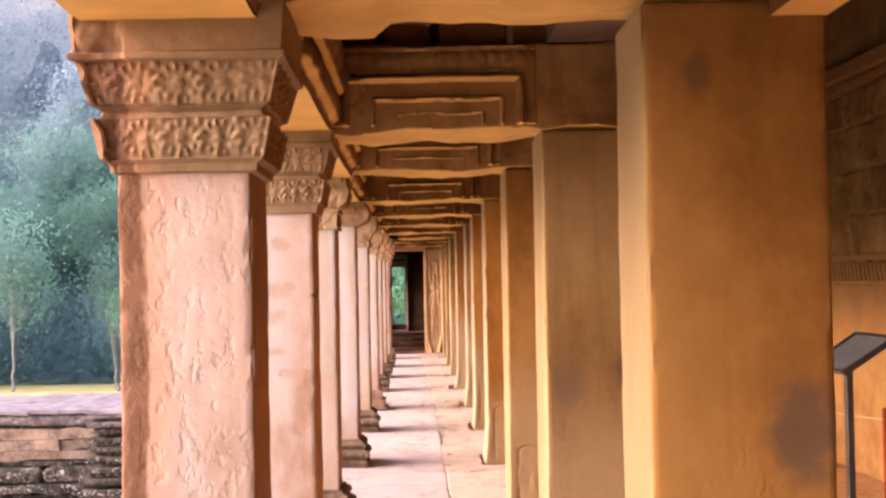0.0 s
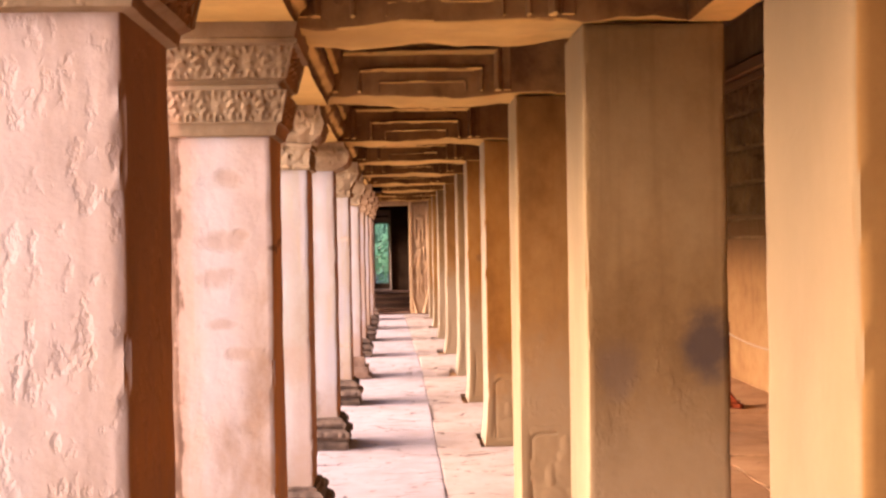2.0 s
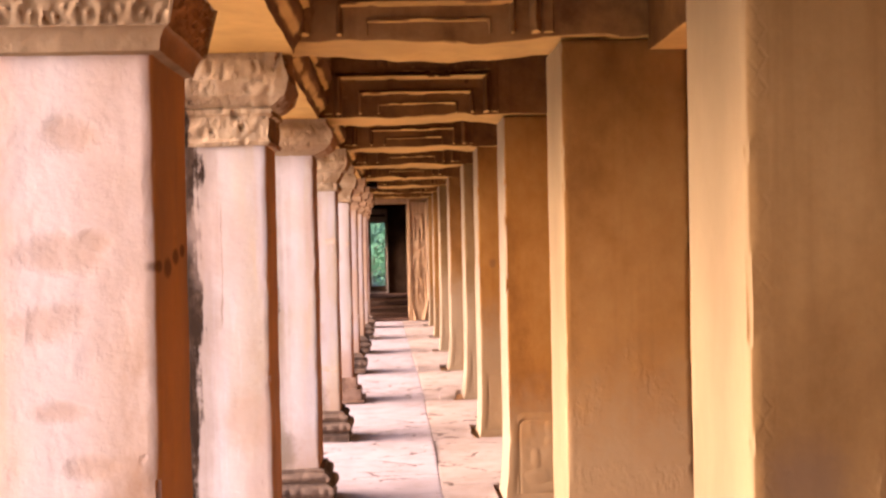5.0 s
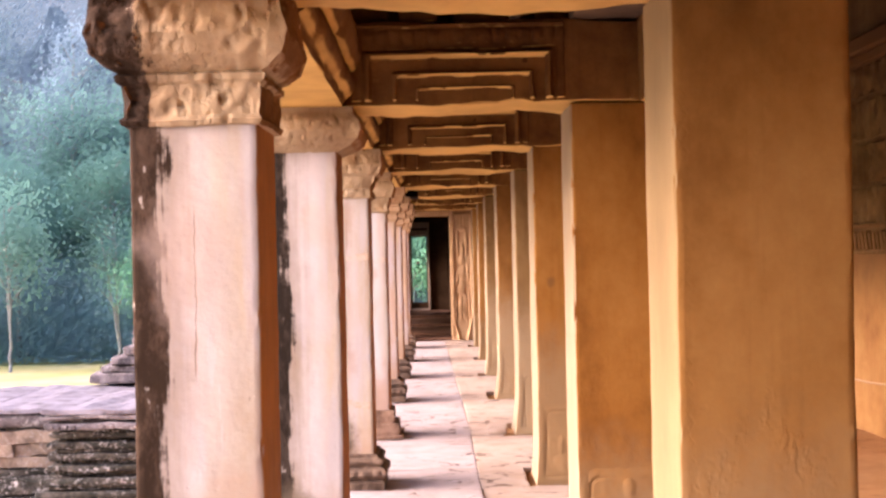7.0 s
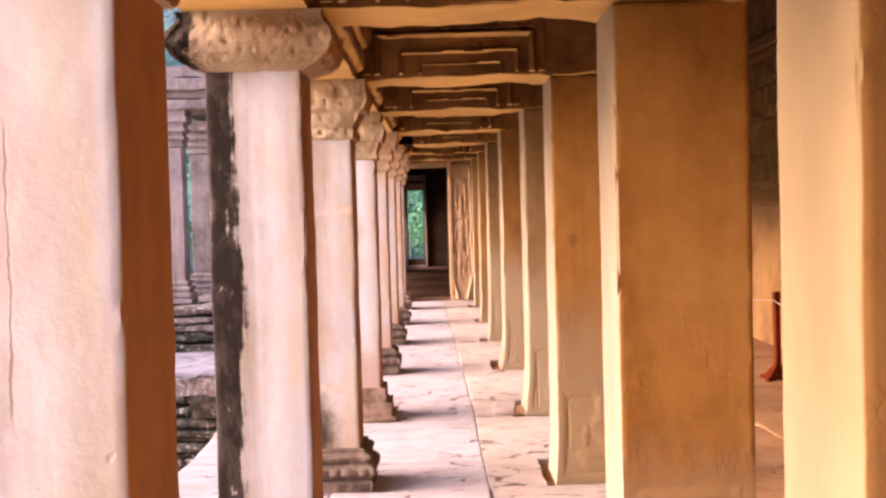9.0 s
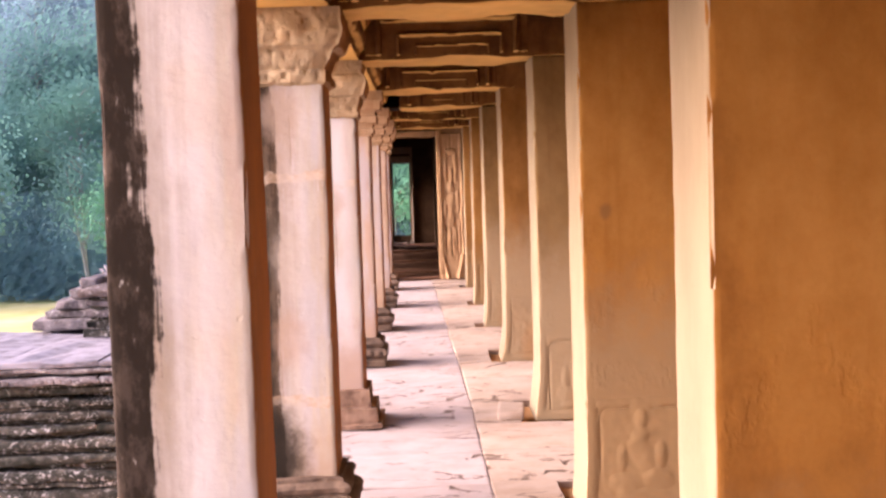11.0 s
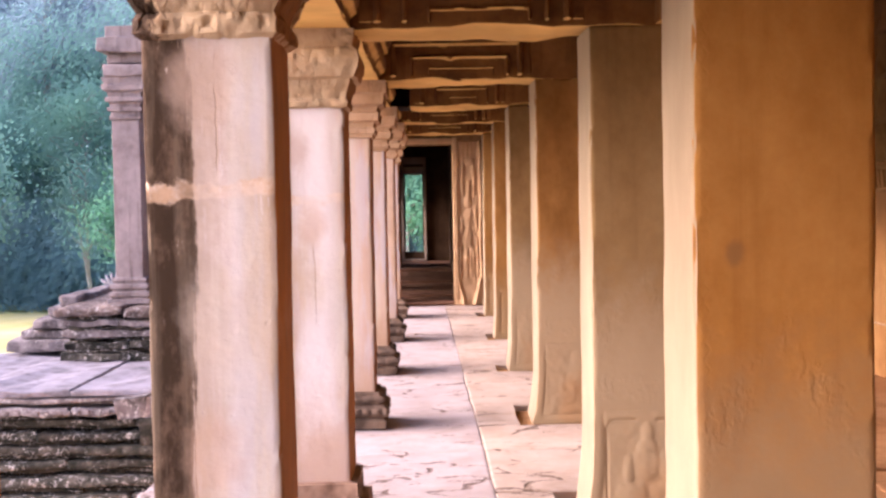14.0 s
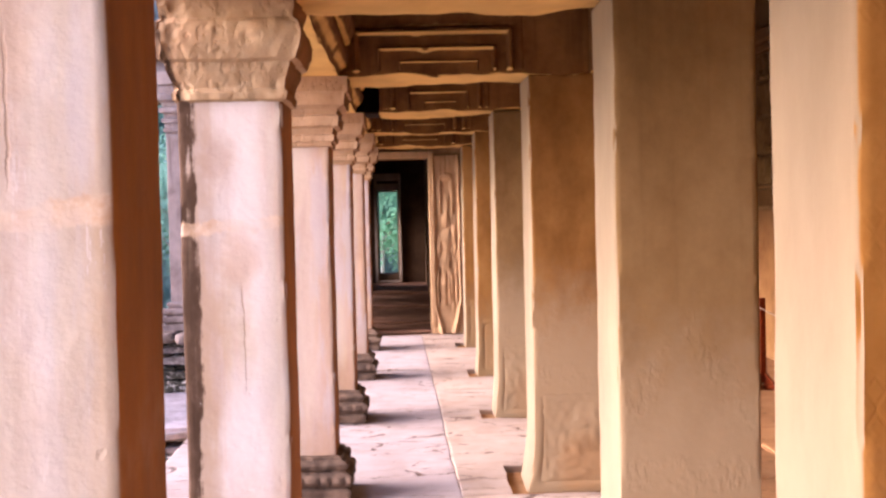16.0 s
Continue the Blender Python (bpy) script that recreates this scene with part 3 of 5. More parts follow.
# ---- inner pillars ----
def inner_pillar(i):
    yk, xk = ROW_Y[i], IN_X[i]
    k = i - 3
    blots = {0: [(0.16, 1.2, 0.13, (0.085, 0.06, 0.046), 0.75), (-0.1, 2.15, 0.05, (0.11, 0.06, 0.035), 0.6)],
             1: [(0.17, 1.2, 0.12, (0.06, 0.044, 0.037), 0.85), (-0.14, 1.12, 0.10, (0.105, 0.07, 0.05), 0.5)],
             4: [(-0.135, 1.375, 0.034, (0.19, 0.095, 0.032), 0.75)],
             5: [(0.06, 0.12, 0.16, (0.33, 0.19, 0.085), 0.5)], 6: [(0.03, 0.12, 0.2, (0.34, 0.19, 0.08), 0.55)], 7: [(0.0, 0.12, 0.2, (0.32, 0.19, 0.09), 0.45)]}.get(k, [])
    tone = {0: "brown", 1: "grey", 2: "brown", 3: "orange", 4: "orange", 5: "grey", 6: "brown", 7: "grey"}.get(k, "brown")
    # daylight from the open side painted pale onto the -x face
    m = stone("inner pillar sandstone", *TAN[tone], face_light=[("X", -1, (0.365, 0.258, 0.13) if k < 3 else (0.36, 0.283, 0.18), 0.9)], tall=0.5, spread=0.13, patch=1.1, relief=0.3, streak=0.25, blots=blots,
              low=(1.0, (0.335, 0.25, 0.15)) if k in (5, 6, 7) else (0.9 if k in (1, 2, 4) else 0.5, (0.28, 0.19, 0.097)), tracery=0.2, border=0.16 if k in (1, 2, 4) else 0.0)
    th = empty("inner_pillar", (xk + IN_W / 2, yk + IN_D / 2, 0), label="square tan sandstone pillar with worn edges and carved foot",
               category="pillar", group="inner row of pillars", kind="")
    flare = {3: 0.03, 4: 0.02, 5: 0.04, 6: 0.05, 7: 0.03, 8: 0.02}.get(k, 0.008)

    def shape(p, d):
        if p.y < 0.03 - IN_D / 2 and p.z < 0.72:      # dressed flat round the niche, and cut back for it
            d.y *= max(0.12, (p.z - 0.6) / 0.12)
            if abs(p.x) < 0.188 and 0.09 < p.z < 0.515 and p.y < 0.005 - IN_D / 2:
                d.y = 0.024
        if p.x < 0 and p.z < 0.42:
            d.x -= flare * (1 - p.z / 0.42) ** 2
        return d
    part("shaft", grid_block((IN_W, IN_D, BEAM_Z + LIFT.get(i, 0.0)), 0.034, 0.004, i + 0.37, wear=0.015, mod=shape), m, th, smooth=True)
    # spreading foot, and the shallow framed niche with a worn lump carved in it
    blobs = [(0, 0.44, 0.03, 0.05), (0, 0.375, 0.042, 0.04), (0, 0.29, 0.065, 0.075), (-0.085, 0.27, 0.028, 0.07), (0.085, 0.29, 0.028, 0.07), (-0.07, 0.16, 0.075, 0.05), (0.08, 0.17, 0.075, 0.045), (0, 0.1, 0.12, 0.03)]
    blobs = [(x + 0.012 * noise.noise((i, n, 1)), z + 0.02 * noise.noise((i, n, 4)), rx * (1 + 0.4 * noise.noise((i, n, 7))), rz) for n, (x, z, rx, rz) in enumerate(blobs)]

    def niche(u, z):
        w, top = 0.183, 0.50
        q = Vector((u + i * 3, z, 0))
        hgt = 0.0015 * noise.noise(q * 30)
        rad = 0.045
        ou, oz = abs(u) - (w - rad), z - (top - rad)
        groove = abs(math.hypot(max(ou, 0.0), max(oz, 0.0)) + min(max(ou, oz), 0.0) - rad) + (0.05 if abs(u) < 0.045 and z > 0.4 else 0)
        hgt -= (0.0 if k in (6, 7) else 0.008) * math.exp(-(groove / 0.0042) ** 2) * max(0.0, min(1.0, 0.75 + 1.3 * noise.noise(q * 5)))
        if abs(u) < w and z < top:
            m_ = max(1 - ((u - bx) / rx) ** 2 - ((z - bz) / rz) ** 2 for bx, bz, rx, rz in blobs)
            hgt += (0.0022 if k in (6, 7) else 0.0045) * max(0.0, m_ + 0.6 * noise.noise(q * 9)) ** 0.6 - 0.001 + ((0.006 * noise.noise(q * 5) + 0.003 * noise.noise(q * 19)) if k in (6, 7) else 0.0015 * noise.noise(q * 12))
        return hgt
    hw = 0.229

    def blended(u, z):
        e = max(0.0, min(1.0, min(hw - abs(u), z - 0.03, 0.58 - z) / 0.045))
        return niche(u, z) * e - 0.005 + 0.0062 * e
    part("carved_panel", height_panel(2 * hw, 0.03, 0.58, 0.0075, blended, -IN_D / 2, 0.008), m, th, smooth=True)


for i in range(len(ROW_Y)):
    inner_pillar(i)

# ---- outer pillars ----
def leaf_carve(z0, z1, pitch):
    def f(s, z):
        if not z0 <= z <= z1:
            return 0.0
        v = (z - z0) / (z1 - z0) * 2 - 1
        u = ((s / pitch + 0.5) % 1.0) * 2 - 1
        wob = noise.noise(Vector((s * 30, z * 30, 2.0)))
        r, a = math.hypot(u * 0.92, v) + 0.07 * wob, math.atan2(v, u)
        bead = math.exp(-((r - 0.76) / 0.14) ** 2) * max(0.0, math.cos(11 * a)) ** 0.7
        core = max(0.0, 1 - (u / 0.30) ** 2 - ((v + 0.1) / 0.55) ** 2) ** 0.5 * (0.55 + 0.45 * math.cos(v * 12))
        spur = math.exp(-((abs(u) - 0.95) / 0.12) ** 2) * (0.5 + 0.5 * math.sin(v * 9))
        worn = 0.7 + 0.5 * noise.noise(Vector((s * 8, z * 8, 7.0)))
        chip = noise.noise(Vector((s * 75, z * 75, 4.0)))
        return (0.012 * bead + 0.012 * core + 0.009 * spur) * worn + 0.004 * wob + 0.003 * chip - 0.010
    return f


def outer_pillar(i):
    yk, xk = ROW_Y[i], OUT_X[i]
    k = i - 3
    h = OUT_W / 2
    crust = {0: (-0.105, (0.16, 0.085, 0.05)), 1: (-0.145, (0.19, 0.11, 0.07)), 2: (-0.095, (0.03, 0.018, 0.011)), 3: (-0.078, (0.022, 0.0155, 0.011)),
             4: (-0.045, (0.036, 0.0225, 0.0135)), 5: (-0.132, (0.06, 0.036, 0.023))}.get(k, (-0.16, (0.10, 0.07, 0.05)))
    # aisle-side shade painted brown onto the +x face
    m = stone("outer pillar sandstone", *(PINK if k < 2 else PALE if k < 6 else PEACH), face_light=[("X", 1, (0.43, 0.17, 0.036) if k in (1, 2) else (0.36, 0.13, 0.022), 0.9)], tall=0.45, spread=0.10, streak=0.34, patch=2.4, relief=0.6, pits=0.3 if k == 0 else (0.08 if k == 1 else 0.0),
              stain_x=crust[0], stain_col=crust[1], bleach={0: (0.3, -0.06, 0), 1: (0.6, -0.04, 0), 2: (0.6, -0.03, 0.3), 3: (0.85, -0.01, 0.0), 4: (0.45, -0.02, 0.6), 5: (1.0, 0.02, 0.4)}.get(k, (0.4, 0, 0)), fissures={2: [(0.0, 1.25, 1.75)], 4: [(-0.055, 0.55, 1.15), (0.02, 1.6, 1.95)], 5: [(0.03, 0.95, 1.35)]}.get(k, []), stain_wob=0.3 if k == 0 else 1.0, bands=(1.57, 0.58) if k == 4 else ((1.53,) if k == 5 else ()),
              scars={1: [(0.02, 1.79, 0.05, 0.03), (0.0, 1.58, 0.075, 0.03), (0.07, 1.60, 0.03, 0.02), (-0.01, 1.455, 0.06, 0.035), (0.0, 1.30, 0.045, 0.018), (0.06, 1.2, 0.045, 0.022), (0.085, 0.96, 0.05, 0.025)],}.get(k, []),
              side_blots=[(-0.15, 1.555, 0.035), (-0.06, 1.55, 0.06), (0.03, 1.57, 0.05), (0.11, 1.58, 0.04)] if k == 1 else (),
              blots={4: [(-0.02, 1.85, 0.12, (0.36, 0.27, 0.21), 0.6), (0.04, 1.2, 0.16, (0.46, 0.39, 0.32), 0.45), (0.0, 0.85, 0.12, (0.40, 0.27, 0.19), 0.5), (-0.12, 0.33, 0.21, (0.022, 0.017, 0.012), 0.92)],
                     5: [(0.02, 1.42, 0.09, (0.42, 0.30, 0.22), 0.6), (-0.05, 1.75, 0.08, (0.34, 0.24, 0.18), 0.55), (0.05, 0.36, 0.14, (0.42, 0.30, 0.22), 0.5)],
                     2: [(-0.02, 1.6, 0.16, (0.46, 0.35, 0.29), 0.5), (0.08, 0.9, 0.12, (0.44, 0.30, 0.21), 0.5)],
                     3: [(0.06, 1.75, 0.10, (0.46, 0.37, 0.30), 0.45), (0.06, 1.3, 0.12, (0.52, 0.48, 0.47), 0.5), (-0.06, 0.35, 0.13, (0.16, 0.125, 0.085), 0.7)]}.get(k, []),
              low=(0.5, (0.40, 0.275, 0.215)) if k == 5 else (0.3, (0.38, 0.25, 0.165)), mottle=0.0 if k < 2 else 0.5)
    # first two capital designs turn darker brown towards the top
    # the capital's +x face carries the same painted aisle shade
    cap_m = stone("capital sandstone", *(((0.325, 0.235, 0.142), (0.265, 0.182, 0.102), (0.15, 0.09, 0.045)) if k < 2 else ((0.48, 0.375, 0.245), (0.41, 0.30, 0.18), (0.25, 0.155, 0.082)) if k < 6 else ((0.47, 0.32, 0.195), (0.40, 0.255, 0.145), (0.24, 0.135, 0.068))), face_light=[("X", 1, (0.27, 0.115, 0.036), 0.92)], relief=1.3, pits=0.0 if k < 2 else 0.5, top_dark=(2.31, (0.20, 0.115, 0.05)) if k < 2 else None,
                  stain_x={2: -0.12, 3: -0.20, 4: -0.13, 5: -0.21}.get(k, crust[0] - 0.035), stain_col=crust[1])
    th = empty("outer_pillar", (xk - h, yk + h + {0: 0.03, 3: 0.03}.get(k, 0.0), 0), label="square pinkish sandstone pillar, weathered dark on its outer side",
               category="pillar", group="outer row of pillars")
    neck = {0: 1.91, 1: 1.93, 2: 1.955, 3: 2.09, 4: 1.97, 5: 1.945}.get(k, 1.93)
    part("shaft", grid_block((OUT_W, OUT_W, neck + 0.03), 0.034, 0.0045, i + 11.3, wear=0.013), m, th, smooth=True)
    if k < 2:      # two bands of carved leaves
        s_ = 0.0 if k < 1 else 0.03
        prof = fill([(neck, 0.0), (neck + 0.005, 0.018), (neck + 0.025, 0.022), (1.94 + s_, 0.03), (1.95 + s_, 0.045), (2.05 + s_, 0.07), (2.055 + s_, 0.045), (2.07 + s_, 0.035), (2.082 + s_, 0.05),
                     (2.09 + s_, 0.068), (2.195 + s_, 0.10), (2.20 + s_, 0.115), (2.215 + s_, 0.115), (2.22 + s_, 0.105), (BEAM_Z + LIFT.get(i, 0.0), 0.118)], 0.006)
        c1, c2 = leaf_carve(1.948 + s_, 2.05 + s_, 0.098), leaf_carve(2.085 + s_, 2.197 + s_, 0.112)
        prof = [(z, o * 0.88) for z, o in prof]
        bm = loft_square(prof, h, h, 132 if k >= 0 else 30, 0.004, i, lambda s, z: c1(s, z) + c2(s, z), erode=0.02)
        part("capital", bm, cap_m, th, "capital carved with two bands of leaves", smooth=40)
    elif k < 6:    # eroded, swollen mouldings
        eaten = {2: 0.024, 3: 0.02, 4: 0.03, 5: 0.03}[k]

        def holes(s_, z):
            deep = 0.3 if k == 5 else 1.0
            return -0.035 * deep * max(0.0, noise.noise((s_ * 13, z * 16, i * 3.1)) - 0.22) - 0.03 * deep * max(0.0, noise.noise((s_ * 34, z * 34, i * 1.7)) - 0.25)
        rows = {2: [(1.955, 0.0), (1.958, 0.016), (1.972, 0.022), (1.984, 0.012), (1.995, 0.012), (2.07, 0.016), (2.078, 0.028), (2.095, 0.030), (2.103, 0.018), (2.115, 0.042), (2.145, 0.078), (2.20, 0.096), (2.25, 0.086), (2.345, 0.075)],
                3: [(2.09, 0.0), (2.10, 0.025), (2.12, 0.07), (2.15, 0.105), (2.19, 0.122), (2.23, 0.115), (2.265, 0.085), (2.28, 0.08), (2.30, 0.085)],
                4: [(1.97, 0.0), (1.985, 0.02), (2.02, 0.022), (2.04, 0.012), (2.07, 0.03), (2.12, 0.05), (2.14, 0.08), (2.2, 0.10), (2.30, 0.09)],
                5: [(1.945, 0.0), (1.953, 0.014), (1.975, 0.018), (1.99, 0.010), (2.02, 0.016), (2.05, 0.030), (2.075, 0.034), (2.085, 0.054), (2.13, 0.072), (2.17, 0.076), (2.205, 0.066), (2.222, 0.046), (2.24, 0.045), (2.30, 0.055)]}[k]
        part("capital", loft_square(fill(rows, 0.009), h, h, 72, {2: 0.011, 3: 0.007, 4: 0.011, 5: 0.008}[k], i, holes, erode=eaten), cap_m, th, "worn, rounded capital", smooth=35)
    else:          # plain stepped mouldings
        prof = fill([(1.93, 0.0), (1.935, 0.015), (1.955, 0.018), (1.96, 0.03), (1.99, 0.034), (1.995, 0.022), (2.03, 0.028), (2.04, 0.055), (2.09, 0.062),
                     (2.10, 0.045), (2.13, 0.055), (2.15, 0.09), (2.21, 0.10), (2.22, 0.115), (2.30, 0.115)], 0.03)
        part("capital", loft_square(prof, h, h, 24, 0.006, i), cap_m, th, "capital of plain stepped mouldings")
    base_m = stone("pillar base stone", (0.21, 0.145, 0.10), (0.13, 0.088, 0.062), (0.045, 0.032, 0.025), patch=5.0, relief=1.0)
    prof = fill([(0.0, 0.066), (0.05, 0.072), (0.062, 0.06), (0.07, 0.05), (0.082, 0.07), (0.105, 0.086), (0.13, 0.082), (0.148, 0.06), (0.156, 0.042), (0.166, 0.042), (0.175, 0.056), (0.195, 0.06), (0.212, 0.046), (0.22, 0.026), (0.235, 0.024), (0.242, 0.0)], 0.009)
    if k == 5:      # plain square steps
        prof = fill([(0.0, 0.105), (0.028, 0.105), (0.03, 0.075), (0.125, 0.07), (0.13, 0.035), (0.235, 0.03), (0.242, 0.0)], 0.012)
        base_m = stone("plain base stone", (0.33, 0.22, 0.155), (0.235, 0.145, 0.098), (0.075, 0.043, 0.028), patch=4.0, relief=0.6)
    def petals(u, z):
        if k == 5 or not 0.072 < z < 0.15:
            return 0.0
        v = (z - 0.072) / 0.078
        return 0.013 * (abs(math.sin(math.pi * (u / 0.075 + 0.4 * noise.noise((u * 9, i, 2))))) ** 0.6 - 0.6) * math.sin(math.pi * v)
    part("base", loft_square(prof, h, h, 48, 0.012, i + 40, petals), base_m, th, "moulded, blackened base", smooth=35)


for i in range(len(ROW_Y)):
    outer_pillar(i)

# ---- cross beams, between each outer and inner pillar ----
def beam_carving(i, w):
    """Nested three-sided frames under a frieze of worn tongues, fading out towards the weathered end."""
    frames = [(0.07 + 0.02 * noise.noise((i, 0, 3)), w - 0.06, 0.262, 0.019, 0.040), (0.20, w - 0.15, 0.164, 0.015, 0.034), (0.31, w - 0.24, 0.096, 0.013, 0.028)]

    def f(x, z):
        u = x + w / 2
        q = Vector((u + i * 4.1, z, i * 1.3))
        wob = 0.006 * noise.noise(q * 7) + 0.003 * noise.noise(q * 19)
        worn = max(0.15, min(1.0, 0.75 + 0.6 * noise.noise(q * 3.3) + 0.9 * (u - 0.22)))
        h = 0.006 * noise.noise(q * 6) + 0.004 * noise.noise(q * 21) + 0.002 * noise.noise(q * 55)
        for a, b_, top, width, proud in frames:
            d = max(a - u, u - b_, z - top) + wob
            h += worn * (proud * math.exp(-((d + width) / (0.7 * width)) ** 4) - 0.014 * math.exp(-((d - 0.004) / 0.007) ** 2))
            if d < -1.6 * width:
                h -= 0.011
        v = (z - 0.292) / 0.075
        if 0.0 < v < 1.0:       # frieze
            tongue = abs(math.sin(math.pi * (u / 0.062 + 0.3 * noise.noise(q * 5))))
            h += worn * 0.016 * tongue ** 0.5 * math.sin(math.pi * v) ** 0.6
        h += worn * 0.010 * math.exp(-((z - 0.385 + wob) / 0.008) ** 2)
        return h
    return f


def cross_beam(i):
    yk = ROW_Y[i]
    x0, x1 = OUT_X[i] - 0.05, IN_X[i] + IN_W
    cx = (x0 + x1) / 2
    zb = BEAM_Z + LIFT.get(i, 0.0)
    stone_of = m_beam_pale if i < 6 else m_beam
    th = empty("stone_beam", (cx, yk + IN_D / 2, zb), label="carved sandstone cross beam spanning the aisle", category="beam", group="cross beams")

    def hewn(p, d):
        if p.y < 0.03 - IN_D / 2:
            d.y *= 0.2
        if p.z < 0.05:          # broken, sagging lower arrises
            q = Vector((p.x * 3.2 + i * 5.3, p.y * 4, 1.7))
            d.z += 0.020 * noise.noise(q) + 0.012 * noise.noise(q * 3.1)
            if i == 3 and abs(p.x - 0.02) < 0.42:
                d.z += 0.035
        return d

    def block(size, at):
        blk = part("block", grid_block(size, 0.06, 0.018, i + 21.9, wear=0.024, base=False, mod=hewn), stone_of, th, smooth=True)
        blk.location = (at, 0, 0)

    if i == 10:    # its outer end is broken out
        cut = OUT_X[i] + 0.22
        block((x1 - cut, IN_D, 0.40), (x1 + cut) / 2 - cx)
        # the end stone is gone: a hollow painted shade-black between thin remains of the block
        bm = bmesh.new()
        hx0, hx1, hy = x0 - cx, cut - cx - 0.004, IN_D / 2
        box(bm, hx0, hx1, hy - 0.06, hy, 0.0, 0.40)
        box(bm, hx0, hx0 + 0.06, -hy, hy - 0.062, 0.0, 0.40, 0.01)
        box(bm, hx0 + 0.062, hx1, -hy, hy - 0.062, 0.23, 0.40, 0.012)
        box(bm, hx0 + 0.062, hx1, -hy + 0.02, hy - 0.062, 0.0, 0.02, 0.006)
        part("broken_end", bm, m_hollow, th)
    else:
        block((x1 - x0, IN_D, 0.40), 0)
    fx0, fx1 = OUT_X[i] + (0.24 if i == 10 else 0.07), IN_X[i] - 0.015
    w = fx1 - fx0
    bm = height_panel(w, 0.022, 0.396, 0.009 if i < 9 else 0.014, beam_carving(i, w), -IN_D / 2 - 0.008, 0.016)
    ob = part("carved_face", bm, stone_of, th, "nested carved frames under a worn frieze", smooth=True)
    ob.location = ((fx0 + fx1) / 2 - cx, 0, 0)


for i in range(len(ROW_Y)):
    cross_beam(i)

rnd = random.Random(14)
for i in (3, 4, 5, 6):
    x = OUT_X[i] + 0.05
    while x < IN_X[i] - 0.05:
        w = rnd.uniform(0.16, 0.32)
        hh = rnd.uniform(0.10, 0.2)
        ob = finish("rubble_stone", grid_block((w, rnd.uniform(0.2, 0.34), hh), 0.07, 0.022, x * 7 + i, wear=0.03), m_beam, True)
        ob.matrix_world = pose(x + w / 2, ROW_Y[i] + 0.21, BEAM_Z + 0.41 + LIFT.get(i, 0.0), 0, 0, rnd.uniform(-14, 14))
        tagged(ob, "loose rough stone lying on the cross beam", "stone", "rubble on the beams")
        x += w + rnd.uniform(0.0, 0.12)

# ---- architraves on both rows ----
def architrave(x0, x1, i, name, label):
    y0, y1 = ROW_Y[i] + IN_D, (ROW_Y[i + 1] if i + 1 < len(ROW_Y) else END_Y)
    th = empty(name, ((x0 + x1) / 2, (y0 + y1) / 2, BEAM_Z), label=label, category="beam", group=name + "s")
    L = y1 - y0 - 0.006
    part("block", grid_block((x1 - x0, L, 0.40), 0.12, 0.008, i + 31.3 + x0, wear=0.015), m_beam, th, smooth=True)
    if x0 > 0:
        return
    # one continuous run of swelling mouldings along the aisle side
    rows = fill([(0.012, -0.004), (0.045, 0.012), (0.055, 0.03), (0.085, 0.048), (0.13, 0.05), (0.15, 0.034), (0.165, 0.034), (0.18, 0.058), (0.24, 0.085), (0.30, 0.088), (0.325, 0.066), (0.395, 0.062)], 0.014)
    bm = bmesh.new()
    ny = max(4, int(L / 0.06))
    rings = []
    for z, o in rows:
        ring = []
        for j in range(ny + 1):
            y = -L / 2 + L * j / ny
            q = Vector((o * 3 + i, y, z))
            chip = max(0.0, noise.noise(q * 4.5) - 0.25) * 0.07
            ring.append(bm.verts.new(((x1 - x0) / 2 + o - chip + 0.006 * noise.noise(q * 9), y, z + 0.006 * noise.noise(q * 5))))
        rings.append(ring)
    back = [[bm.verts.new(((x1 - x0) / 2 - 0.03, -L / 2 + L * j / ny, z)) for j in range(ny + 1)] for z in (rows[-1][0], rows[0][0])]
    rings += back + [rings[0]]
    for a, b_ in zip(rings, rings[1:]):
        for j in range(ny):
            bm.faces.new((a[j], a[j + 1], b_[j + 1], b_[j]))
    part("moulding", bm, m_beam, th, smooth=True)


for i in range(len(ROW_Y)):
    architrave(OUT_X[i] - 0.40, OUT_X[i] + 0.06, i, "outer_architrave", "moulded sandstone architrave lying on the outer pillars")
    architrave(0.94, 1.10, i, "inner_architrave", "sandstone architrave lying on the inner pillars")

# ---- roofs ----
Y0, Y1 = -6.0, END_Y
def roof_prism(name, pts, y0, y1, mat, label):
    bm = bmesh.new()
    a = [bm.verts.new((x, y0, z)) for x, z in pts]
    b_ = [bm.verts.new((x, y1, z)) for x, z in pts]
    bm.faces.new(a)
    bm.faces.new(b_[::-1])
    for i in range(len(pts)):
        j = (i + 1) % len(pts)
        bm.faces.new((a[i], b_[i], b_[j], a[j]))
    ob = finish(name, bm, mat)
    return tagged(ob, label, kind="structure")


# corbelled half vault over the aisle, with a dripping eave, in courses
roof_prism("ceiling_aisle", [(-0.62, 2.705), (-0.45, 2.95), (-0.15, 3.25), (0.25, 3.5), (0.75, 3.65), (0.75, 3.9), (0.0, 3.8), (-0.6, 3.35), (-0.95, 2.9), (-1.02, 2.705)],
           Y0, Y1, m_roof, "corbelled stone half vault over the aisle")
roof_prism("eave", [(-1.12, 2.58), (-0.88, 2.50), (-0.88, 2.70), (-1.12, 2.70)], Y0, Y1, m_roof, "blackened stone eave course")
roof_prism("wall_clerestory", [(0.62, 2.705), (1.08, 2.705), (1.08, 3.9), (0.76, 3.9), (0.76, 3.64), (0.62, 3.58)], Y0, Y1, m_roof, "plain stone wall over the inner pillars")
